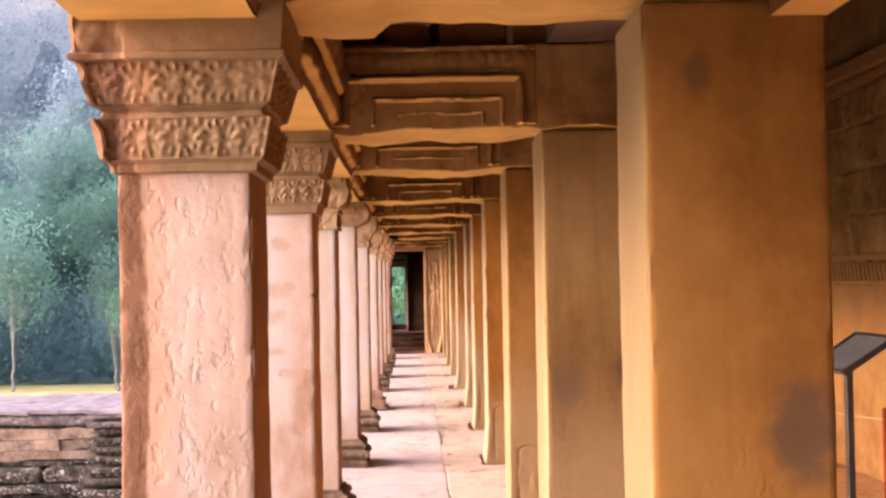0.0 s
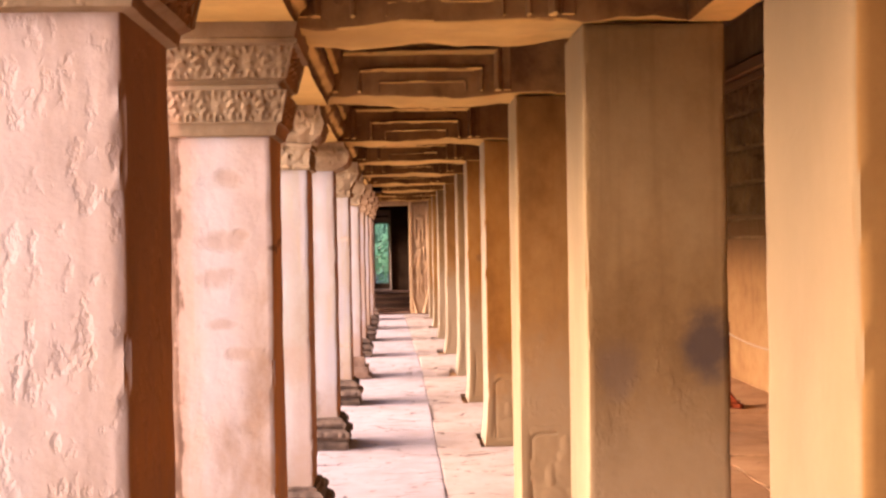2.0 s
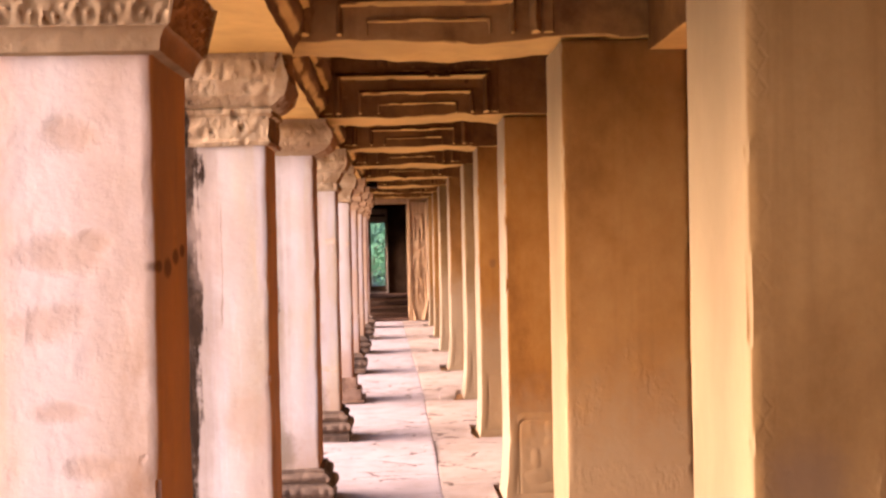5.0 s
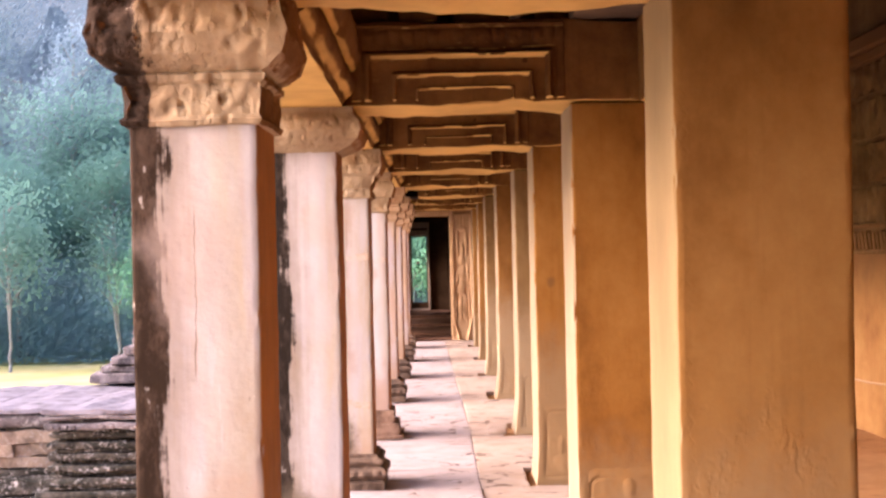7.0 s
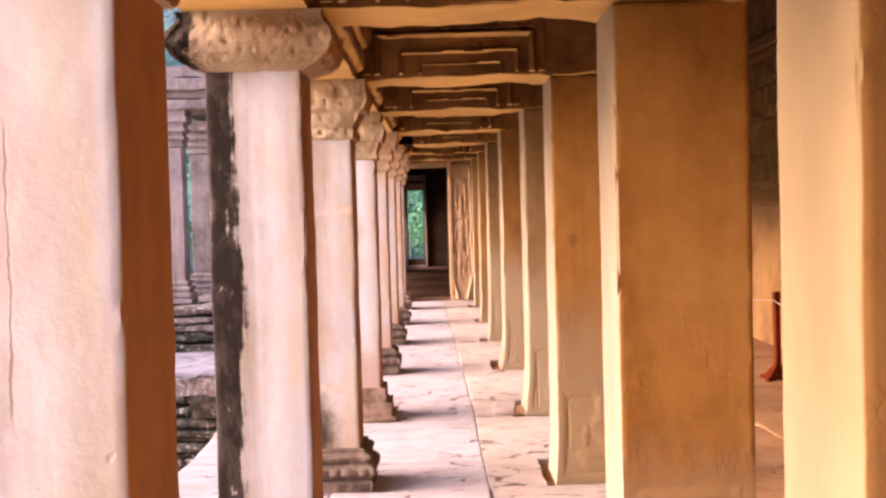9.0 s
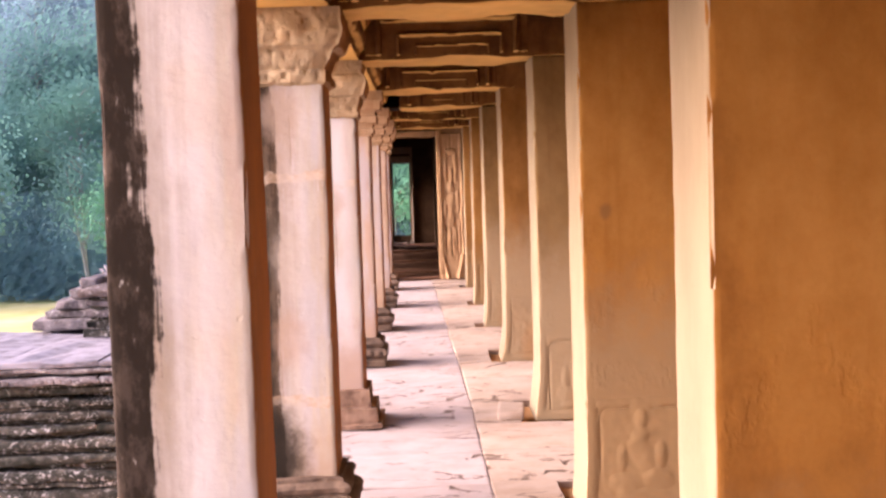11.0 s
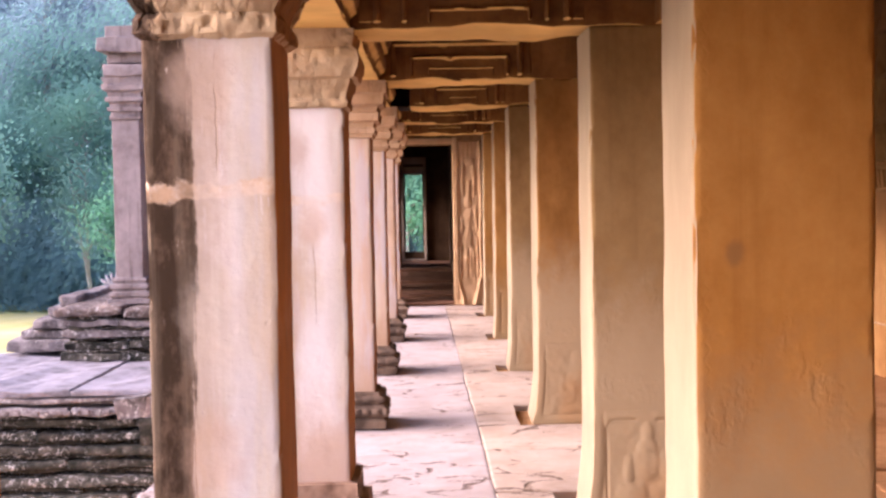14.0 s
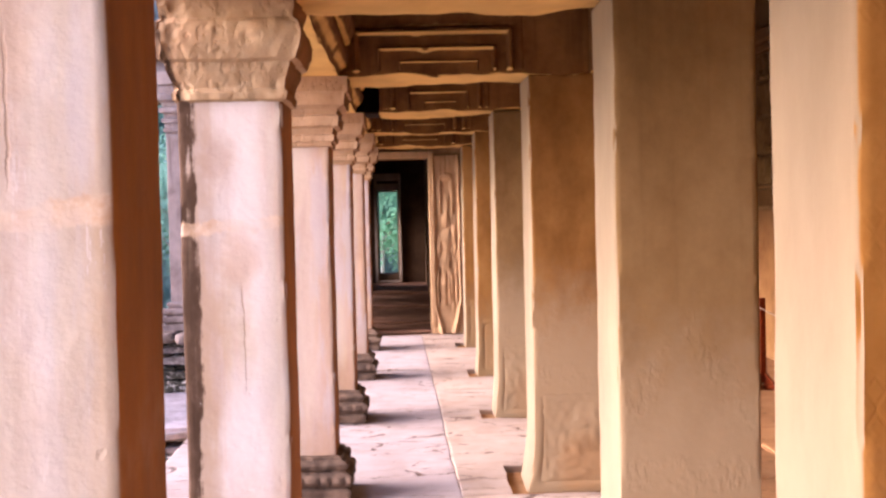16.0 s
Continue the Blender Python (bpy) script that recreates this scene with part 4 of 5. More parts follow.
roof_prism("ceiling_gallery", [(1.08, 3.9), (1.3, 4.4), (1.8, 4.9), (2.3, 5.1), (2.8, 4.9), (3.3, 4.4), (3.5, 3.8), (3.6, 3.8), (3.6, 5.4), (1.0, 5.4)],
           Y0, Y1, m_roof, "dark corbelled vault over the gallery")

# unseen wall, added to stop daylight running down the aisle from behind
bm = bmesh.new()
box(bm, -1.1, WALL_X + 0.5, Y0 - 0.5, Y0 - 0.004, -0.2, 5.4)
tagged(finish("wall_south", bm, m_roof), "unseen stone wall added to block light from behind", kind="structure")

# ---- inner gallery wall ----
wall = grid_block((0.5, Y1 - Y0, 1.5), 0.3, 0.006, 71)
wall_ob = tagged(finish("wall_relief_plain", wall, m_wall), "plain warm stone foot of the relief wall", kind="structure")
wall_ob.location = (WALL_X + 0.25, (Y0 + Y1) / 2, 0)
wall = grid_block((0.5, Y1 - Y0, 2.3), 0.3, 0.01, 72)
wall_ob = tagged(finish("wall_relief_carved", wall, m_relief), "dark carved upper part of the relief wall", kind="structure")
wall_ob.location = (WALL_X + 0.25, (Y0 + Y1) / 2, 1.504)
bm = bmesh.new()
box(bm, WALL_X - 0.10, WALL_X + 0.1, Y0, Y1, 3.16, 3.30, 0.02)
box(bm, WALL_X - 0.05, WALL_X + 0.1, Y0, Y1, 3.08, 3.156, 0.01)
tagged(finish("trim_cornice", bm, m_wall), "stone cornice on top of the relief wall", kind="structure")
def wall_relief(y, z):
    """Worn low relief in registers: a fringe of close bars below, crowded rounded forms above."""
    q = Vector((y, z, 3.3))
    if z < 1.72:
        return 0.004 * noise.noise(q * 20)
    row = int((z - 1.72) / 0.36)
    u = y / 0.19 + row * 0.4 + 1.6 * noise.noise(q * 1.6)
    a, v = (u % 1.0) - 0.5, ((z - 1.72) / 0.36) % 1.0
    body = max(0.0, 1 - (a / (0.22 + 0.12 * math.sin(v * 9 + int(u)))) ** 2) * (1 if 0.08 < v < 0.92 else 0)
    return 0.034 * body ** 0.5 + 0.014 * noise.noise(q * 14) + (0.012 if v < 0.07 else 0)


RY0, RY1 = 6.5, END_Y - 0.05
relief = empty("carved_relief", (WALL_X, (RY0 + RY1) / 2, 1.51), label="rows of worn low relief along the gallery wall", category="relief")
LEVELS = [1.51, 1.745, 2.08, 2.44, 2.80, 3.07]
for z0_, z1_ in zip(LEVELS, LEVELS[1:]):
    bm = height_panel(RY1 - RY0, z0_, z1_ - 0.002, 0.019, lambda x, z: wall_relief(x + (RY0 + RY1) / 2, z), -0.004)
    bm.transform(Matrix.Translation((0, 0, -1.51)) @ Matrix.Rotation(-math.pi / 2, 4, "Z"))
    part("register", bm, m_relief, relief, smooth=True)
bm = bmesh.new()
y = RY0
rf = random.Random(6)
while y < RY1 - 0.1:
    vs = box(bm, WALL_X - 0.05, WALL_X - 0.002, y, y + rf.uniform(0.045, 0.06), 1.54, 1.69 + rf.uniform(-0.012, 0.012))
    for v in vs:
        v.co.y += (v.co.z - 1.54) * 0.3
    y += 0.088
box(bm, WALL_X - 0.045, WALL_X - 0.002, RY0, RY1, 1.715, 1.75, 0.006)
tagged(finish("trim_fringe", bm, m_wall), "row of slanting carved leaf tips along the relief wall", kind="structure")

# ---- end wall with doorway, chamber and second doorway ----
DX0, DX1, DZ = -0.62, 0.20, 2.24
def setting(name, boxes, mat, label, bevel=0.01):
    bm = bmesh.new()
    for b6 in boxes:
        box(bm, *b6, bevel)
    return tagged(finish(name, bm, mat), label, kind="structure")


setting("wall_end", [(-1.0, DX0 - 0.002, END_Y, END_Y + 0.5, 0, 3.9), (DX1 + 0.002, WALL_X, END_Y, END_Y + 0.5, 0, 5.2), (DX0, DX1, END_Y, END_Y + 0.5, DZ, 3.9)],
        m_end, "stone end wall of the gallery with a doorway")
setting("door_frame", [(DX0 - 0.09, DX0 - 0.004, END_Y - 0.06, END_Y - 0.003, 0.1, DZ + 0.09), (DX1 + 0.004, DX1 + 0.07, END_Y - 0.06, END_Y - 0.003, 0.1, DZ + 0.09),
                       (DX0, DX1, END_Y - 0.06, END_Y - 0.003, DZ + 0.004, DZ + 0.09)], m_carved, "moulded stone doorway surround")
setting("threshold", [(DX0 - 0.02, DX1 + 0.02, END_Y + 0.05, END_Y + 0.45, 0, 0.05)], m_cfloor, "worn stone sill in the doorway", 0.02)
FORM = [(0.0, 1.44, 0.05, 0.09), (0.0, 1.2, 0.075, 0.15), (-0.01, 0.95, 0.07, 0.16), (-0.04, 0.62, 0.035, 0.26), (0.04, 0.62, 0.035, 0.26), (-0.10, 1.12, 0.025, 0.16),
        (0.10, 1.2, 0.025, 0.2), (0.0, 1.62, 0.03, 0.12), (-0.08, 1.75, 0.03, 0.25), (0.08, 1.75, 0.03, 0.25), (0.0, 2.0, 0.09, 0.05), (-0.115, 0.6, 0.018, 0.3), (0.115, 0.65, 0.018, 0.3)]


def tall_relief(x, z):
    """Worn carving between two rough raised edges that spread like roots at the foot."""
    q = Vector((x, z, 1))
    m_ = max(1 - ((x - a) / rx) ** 2 - ((z - b_) / rz) ** 2 for a, b_, rx, rz in FORM)
    h = 0.022 * max(0.0, m_) ** 0.5 + 0.010 * noise.noise(q * 10) + 0.012 * noise.noise(Vector((x * 34, z * 5, 5)))
    sway = 0.012 * noise.noise(Vector((z * 3.1, x * 2, 8)))
    foot = max(0.0, 0.42 - z)
    for side in (-1, 1):
        d = x - side * (0.165 - 0.22 * foot) + sway
        h += 0.034 * math.exp(-(d / (0.017 + 0.02 * foot)) ** 2)
    return h + 0.16 * foot ** 2


ob = tagged(finish("tall_relief", height_panel(0.385, 0.004, 2.28, 0.011, tall_relief, 0.0), m_carved, True), "tall worn low relief carved beside the doorway", "relief")
ob.location = (0.418, END_Y - 0.028, 0)
CH = 39.2
LIGHT_GAPS = [(27.95, 30.3), (30.75, 33.2), (33.65, 36.4)]     # unseen low openings, added to let light onto the chamber floor
piers, y = [], END_Y + 0.503
for g0, g1 in LIGHT_GAPS:
    piers += [(-1.6, -1.1, y, g0 - 0.002, -0.1, 3.2), (-1.6, -1.1, g0, g1, 0.5, 3.2)]
    y = g1 + 0.002
# the opening at 38.1 to 38.9 is added unseen, to light the far frame
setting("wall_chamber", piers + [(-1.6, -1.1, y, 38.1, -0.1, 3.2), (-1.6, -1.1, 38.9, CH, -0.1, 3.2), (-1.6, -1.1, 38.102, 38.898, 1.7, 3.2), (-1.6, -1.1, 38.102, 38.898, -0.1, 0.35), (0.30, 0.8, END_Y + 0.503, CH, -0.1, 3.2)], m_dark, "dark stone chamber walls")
for y, hh in ((29.1, 0.03), (31.9, 0.045), (35.2, 0.06)):
    bm = grid_block((1.36, 0.42, hh), 0.12, 0.008, y, wear=0.012)
    ob = tagged(finish("chamber_sill", bm, m_cfloor, True), "low worn stone sill across the chamber floor", "sill", "chamber sills")
    ob.location = (-0.40, y, 0)
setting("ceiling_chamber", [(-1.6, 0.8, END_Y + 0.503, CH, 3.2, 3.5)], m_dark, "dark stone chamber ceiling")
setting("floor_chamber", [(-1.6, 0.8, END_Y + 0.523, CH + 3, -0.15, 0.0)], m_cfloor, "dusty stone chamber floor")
WX0, WX1, WZ0, WZ1 = -0.72, -0.31, 0.20, 2.02
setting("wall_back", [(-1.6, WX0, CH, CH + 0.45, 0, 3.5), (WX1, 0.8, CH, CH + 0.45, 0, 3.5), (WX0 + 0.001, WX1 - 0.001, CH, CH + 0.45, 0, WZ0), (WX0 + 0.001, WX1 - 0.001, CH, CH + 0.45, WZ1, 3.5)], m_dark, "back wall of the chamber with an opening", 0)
setting("window_1", [(WX0 - 0.09, WX0 - 0.03, CH - 0.12, CH - 0.002, 0.0, WZ1 + 0.4), (WX1 + 0.03, WX1 + 0.09, CH - 0.12, CH - 0.002, 0.0, WZ1 + 0.4), (WX0 - 0.03, WX1 + 0.03, CH - 0.12, CH - 0.002, WZ1 + 0.24, WZ1 + 0.4),
                     (WX0 - 0.03, WX1 + 0.03, CH - 0.12, CH - 0.002, 0.0, 0.05), (WX0 - 0.028, WX1 + 0.028, CH - 0.04, CH - 0.002, WZ1 + 0.02, WZ1 + 0.18)], m_frame, "nested stone frame of the far opening")

# ---- rope posts, rope, sign ----
POST_Y = [7.70, 10.37, 12.67, 14.9, 17.13, 19.5, 21.9]
POST_X = 2.90
def rope_post():
    th = empty("rope_post", (POST_X, POST_Y[0], 0), label="dark red wooden rope post on a crossed foot", category="barrier post", group="rope posts in the gallery")
    bm = bmesh.new()
    box(bm, -0.026, 0.026, -0.026, 0.026, 0.06, 0.77, 0.005)
    part("post", bm, m_red, th)
    for a in range(4):
        bm = bmesh.new()
        box(bm, 0.028, 0.165, -0.022, 0.022, 0.0, 0.045, 0.005)
        bmesh.ops.rotate(bm, verts=bm.verts, cent=(0, 0, 0), matrix=Matrix.Rotation(math.pi / 2 * a + 0.5, 3, "Z"))
        bar = part("foot_bar", bm, m_red, th)
        bm = bmesh.new()
        vs = [bm.verts.new(p) for p in ((0.027, -0.012, 0.046), (0.125, -0.012, 0.048), (0.027, -0.012, 0.145), (0.027, 0.012, 0.046), (0.125, 0.012, 0.048), (0.027, 0.012, 0.145))]
        for f in ((0, 1, 2), (5, 4, 3), (0, 3, 4, 1), (1, 4, 5, 2), (2, 5, 3, 0)):
            bm.faces.new([vs[q] for q in f])
        bmesh.ops.rotate(bm, verts=bm.verts, cent=(0, 0, 0), matrix=Matrix.Rotation(math.pi / 2 * a + 0.5, 3, "Z"))
        part("brace", bm, m_red, bar)
    return th


post0 = rope_post()
for y in POST_Y[1:]:
    copy_thing(post0, pose(POST_X, y, 0, 0, 0, (y * 37) % 20))


def rope(y0, y1, z, sag):
    cu = bpy.data.curves.new("rope", "CURVE")
    cu.dimensions = "3D"
    cu.bevel_depth = 0.0055
    sp = cu.splines.new("POLY")
    sp.points.add(14)
    for i, p in enumerate(sp.points):
        s = i / 14
        p.co = (POST_X - 0.03, y0 + (y1 - y0) * s, z - sag * 4 * s * (1 - s), 1)
    cu.materials.append(m_rope)
    return tagged(new("rope", cu), "pale rope sagging between the red posts", "rope", "ropes")


for a, c in zip(POST_Y, POST_Y[1:]):
    rope(a, c, 0.70, 0.06)

sign = empty("sign_stand", (2.0, 5.85, 0), label="black metal lectern with a tilted grey information panel", category="sign")
bm = bmesh.new()
box(bm, -0.017, 0.017, -0.06, -0.026, 0.02, 1.20, 0.004)
part("post", bm, m_black, sign)
bm = bmesh.new()
box(bm, -0.16, 0.16, -0.2, 0.12, 0.0, 0.02, 0.004)
part("foot_plate", bm, m_black, sign)
tilt = pose(0.045, 0.04, 1.235, 0, -33, 0)
bm = bmesh.new()
box(bm, -0.126, 0.126, -0.225, 0.225, -0.008, 0.006)
bm.transform(tilt)
panel = part("panel", bm, m_panel, sign)
for b6 in ((-0.145, 0.145, -0.245, -0.227, -0.014, 0.014), (-0.145, 0.145, 0.227, 0.245, -0.014, 0.014), (-0.145, -0.127, -0.226, 0.226, -0.014, 0.014), (0.127, 0.145, -0.226, 0.226, -0.014, 0.014)):
    bm = bmesh.new()
    box(bm, *b6, 0.003)
    bm.transform(tilt)
    part("frame_bar", bm, m_black, panel, "black metal edge")

# ---- terrace and porch outside ----
COURSE_MAT = {"rim": m_rim, "moss": m_terrace, "tan": m_terrace_tan, "edge": m_fascia, "top": m_terrace_top, "porch": m_porch}


def courses(name, x0, x1, y0, y1, rows, label, seed=0, wide=(1.4, 3.6)):
    """A moulded basement: rows of (z0, z1, overhang, stone), each course of separate worn blocks before a plain core; a "top" course is paved in depth too."""
    cx, cy = (x0 + x1) / 2, y0
    th = empty(name, (cx, cy, 0), label=label, category="platform")
    r = random.Random(seed)
    bm = bmesh.new()
    box(bm, x0 + 0.3 - cx, x1 - 0.3 - cx, 0.5, y1 - cy - 0.3, rows[0][0], rows[-1][1] - 0.06)
    part("core", bm, m_terrace, th)
    for n, (z0, z1, o, kind) in enumerate(rows):
        x = x0 - o
        while x < x1 + o - 0.15:
            w = min(r.uniform(*wide), x1 + o - x)
            if x1 + o - (x + w) < 0.3:
                w = x1 + o - x
            front = y0 - o + r.uniform(-0.07, 0.07)
            ends = [front]
            while kind == "top" and ends[-1] + 2.0 < y1:
                ends.append(ends[-1] + r.uniform(1.0, 1.9))
            ends.append(y1 if kind in ("top", "rim") else y0 + 1.1)
            for ya, yb in zip(ends, ends[1:]):
                bm = bmesh.new()
                hgt = z1 - z0
                box(bm, x + 0.004 - cx, x + w - 0.004 - cx, ya + 0.004 - cy, yb - 0.004 - cy, z0 + 0.003, z1 - r.uniform(0, 0.015),
                    0.36 * hgt if (hgt > 0.1 and o > 0.2 and kind in ("moss", "edge", "rim")) else 0.018, 3)
                bmesh.ops.subdivide_edges(bm, edges=[e for e in bm.edges if e.calc_length() > 0.3 and abs(e.verts[0].co.y - e.verts[1].co.y) < 0.1], cuts=5)
                for v in bm.verts:
                    c = v.co + Vector((n, seed, x))
                    v.co += noise.noise_vector(c * 2.3) * 0.045 + noise.noise_vector(c * 6) * 0.035
                part("stone_block", bm, COURSE_MAT[kind], th)
            x += w
    return th


TOP = -1.13
LOWER = [(-4.6, -4.2, 0.9, "moss"), (-4.2, -3.92, 0.75, "moss"), (-3.92, -3.84, 0.6, "moss"), (-3.84, -3.5, 0.7, "moss"), (-3.5, -3.4, 0.5, "moss"), (-3.4, -3.1, 0.56, "moss"), (-3.1, -3.0, 0.4, "moss")]
MAIN_ROWS = LOWER + [(-3.0, -2.82, 0.46, "moss"), (-2.82, -2.74, 0.28, "moss"), (-2.74, -2.58, 0.42, "moss"), (-2.58, -2.50, 0.22, "moss"), (-2.50, -2.34, 0.36, "moss"), (-2.34, -2.25, 0.14, "moss"), (-2.25, -2.13, 0.30, "moss"), (-2.13, -2.06, 0.14, "moss"), (-2.06, -1.92, 0.27, "moss"), (-1.92, -1.84, 0.10, "moss"), (-1.84, -1.72, 0.25, "moss"), (-1.72, -1.66, 0.08, "moss"),
                     (-1.66, -1.54, 0.22, "moss"), (-1.54, -1.49, 0.10, "moss"), (-1.49, -1.36, 0.30, "edge"), (-1.36, -1.30, 0.22, "edge"), (-1.30, -1.22, 0.33, "edge"), (-1.22, TOP, 0.30, "top")]
ARM_ROWS = LOWER + [(-3.0, -2.74, 0.42, "moss"), (-2.74, -2.40, 0.36, "moss"), (-2.40, -2.28, 0.10, "moss"), (-2.28, -2.05, 0.18, "tan"), (-2.05, -1.80, 0.14, "tan"), (-1.80, -1.56, 0.17, "tan"), (-1.56, -1.50, 0.06, "moss"),
                    (-1.50, -1.24, 0.27, "edge"), (-1.24, TOP - 0.02, 0.31, "top")]
courses("terrace_platform", -6.95, -1.68, 27.8, 40, MAIN_ROWS, "moulded grey stone platform of weathered mossy blocks", seed=3)
courses("terrace_platform", -14.0, -7.2, 28.3, 32.4, ARM_ROWS, "arm of the stone platform with paler tan courses", seed=5)
bm = bmesh.new()
box(bm, -0.05, 0.05, -0.05, 0.05, 0.0, 0.075, 0.02, 2)
boss_proto = finish("carved_boss", bm, m_fascia)
boss_mesh = boss_proto.data
bpy.data.objects.remove(boss_proto)
rb = random.Random(9)
th = bpy.data.objects["terrace_platform"]
x = -7.1
while x < -1.7:
    if rb.random() > 0.2:
        ob = new("carved_boss", boss_mesh)
        ob.parent = th
        ob.location = Vector((x, 27.515 + rb.uniform(-0.015, 0.015), -1.475)) - th.location
    x += rb.uniform(0.12, 0.16)
TIER = [(TOP + 0.004, -0.99, 0.16, "moss"), (-0.99, -0.93, 0.05, "moss"), (-0.93, -0.80, 0.13, "moss"), (-0.80, -0.73, 0.02, "moss"), (-0.73, -0.60, 0.12, "edge"), (-0.60, -0.54, 0.03, "moss"), (-0.54, -0.43, 0.11, "edge"), (-0.43, -0.38, 0.05, "moss"),
        (-0.38, -0.20, 0.22, "rim")]
courses("porch_pedestal", -6.15, -3.2, 30.8, 36, TIER, "stepped stone pedestal of the porch on the platform", seed=8, wide=(0.8, 1.6))
for n in range(5):
    zt = -0.12 - 0.19 * n
    bm = bmesh.new()
    box(bm, -6.62 - 0.24 * n, -6.31, 31.7 + 0.12 * (n % 2), 34.5, zt - 0.186, zt, 0.045, 2)
    bmesh.ops.subdivide_edges(bm, edges=[e for e in bm.edges if e.calc_length() > 0.3], cuts=4)
    for v in bm.verts:
        v.co += noise.noise_vector(v.co * 2) * 0.04 + noise.noise_vector(v.co * 5) * 0.04
    tagged(finish("step", bm, m_fascia), "worn grey stone step beside the porch", "step", "porch steps")
# broken blocks at the damaged end of the platform
rk = random.Random(31)
for n in range(4):
    w, hh = rk.uniform(0.45, 0.8), rk.uniform(0.28, 0.42)
    bm = grid_block((w, 0.7, hh), 0.09, 0.05, n * 3.7, wear=0.06)
    for v in bm.verts:
        v.co += Vector((-4.3 + 0.35 * (n % 3) + 0.12 * n, 27.62, -1.2 - 0.3 * (n // 2) - hh)) - th.location
    part("broken_block", bm, m_fascia if n < 2 else m_terrace, th, smooth=True)
# fan-shaped stone finial on the lawn before the woods
finial = empty("carved_finial", (-14.25, 65.7, -4.45), label="pale fan-shaped stone finial standing on the lawn", category="finial")
bm = bmesh.new()
box(bm, -0.35, 0.35, -0.3, 0.3, 0, 2.0, 0.05)
part("block", bm, m_terrace_top, finial)
for a in range(7):
    bm = bmesh.new()
    r = bmesh.ops.create_icosphere(bm, subdivisions=2, radius=1)
    t_ = (a - 3) * 0.3
    for v in r["verts"]:
        w = Vector((v.co.x * 0.12, v.co.y * 0.14, v.co.z * 0.5 + 0.42))
        v.co = Vector((w.x * math.cos(t_) + w.z * math.sin(t_), w.y, 1.9 + w.z * math.cos(t_) - w.x * math.sin(t_))) + noise.noise_vector(v.co * 3) * 0.03
    part("lobe", bm, m_terrace_top, finial, smooth=True)


def porch_column(x, y, z0, h, w):
    th = empty("porch_column", (x, y, z0), label="tall slender grey stone column with moulded base and capital", category="column", group="porch columns")
    part("shaft", grid_block((w, w, h), 0.15, 0.005, x + y, wear=0.015), m_porch, th)
    q = w / 2
    part("base", loft_square(fill([(0, 0.13), (0.08, 0.13), (0.085, 0.075), (0.11, 0.075), (0.13, 0.115), (0.19, 0.115), (0.21, 0.06), (0.24, 0.06), (0.26, 0.095), (0.32, 0.09), (0.335, 0.035), (0.37, 0.035), (0.385, 0.06), (0.43, 0.055), (0.44, 0.0)], 0.03), q, q, 14, 0.012, x), m_porch, th)
    part("capital", loft_square(fill([(h - 0.72, 0.0), (h - 0.71, 0.035), (h - 0.66, 0.035), (h - 0.65, 0.01), (h - 0.58, 0.012), (h - 0.57, 0.055), (h - 0.51, 0.06), (h - 0.50, 0.02), (h - 0.43, 0.03), (h - 0.41, 0.085), (h - 0.34, 0.09), (h - 0.33, 0.045), (h - 0.26, 0.055), (h - 0.22, 0.12), (h - 0.13, 0.135), (h - 0.12, 0.10), (h, 0.13)], 0.03), q, q, 14, 0.014, y), m_porch, th)


for x, y in ((-5.24, 31.4), (-5.20, 34.4), (-3.6, 31.4), (-3.6, 34.4)):
    porch_column(x, y, -0.21, 3.825, 0.46)
ent = courses("porch_entablature", -5.5, -3.4, 31.15, 34.7, [(3.62, 3.84, 0.08, "porch"), (3.84, 4.02, 0.02, "porch"), (4.02, 4.26, 0.16, "porch"), (4.26, 4.5, 0.05, "porch")], "ruined stone entablature with broken edge on the porch columns", seed=4)

# ---- ground and forest ----
bm = bmesh.new()
bmesh.ops.create_grid(bm, x_segments=60, y_segments=60, size=900)
for v in bm.verts:
    v.co.z = -4.4 + 0.12 * noise.noise(v.co * 0.05)
tagged(finish("ground", bm, m_grass), "dry yellow-green lawn around the temple", kind="structure")


# unseen pale strip, added to throw light up under the beams
bm = bmesh.new()
box(bm, -22, -1.70, Y0 - 20, 27.6, -4.7, -4.25, 0.02)
tagged(finish("pavement", bm, m_bounce), "unseen pale paving added to bounce light into the gallery", kind="structure")


def leaf_quads(name, pts, lo, hi, mat, seed):
    """Many small leaves at the points, turned mostly to the light, as one mesh."""
    r_ = np.random.RandomState(seed)
    n = len(pts)
    up = np.array([-0.55, -0.45, 0.6]) + r_.normal(0, 0.15, (n, 3))
    up /= np.linalg.norm(up, axis=1)[:, None]
    a = np.cross(up, r_.normal(0, 1, (n, 3)))
    a /= np.linalg.norm(a, axis=1)[:, None]
    b3 = np.cross(up, a)
    sz = r_.uniform(lo, hi, (n, 1))
    co = np.stack([pts - a * sz, pts + b3 * sz * 0.6, pts + a * sz, pts - b3 * sz * 0.6], 1).reshape(-1)
    me = bpy.data.meshes.new(name)
    me.vertices.add(4 * n)
    me.vertices.foreach_set("co", co.astype(np.float32))
    me.loops.add(4 * n)
    me.loops.foreach_set("vertex_index", np.arange(4 * n, dtype=np.int32))
    me.polygons.add(n)
    me.polygons.foreach_set("loop_start", np.arange(0, 4 * n, 4, dtype=np.int32))
    me.update(calc_edges=True)
    me.materials.append(mat)
    return me


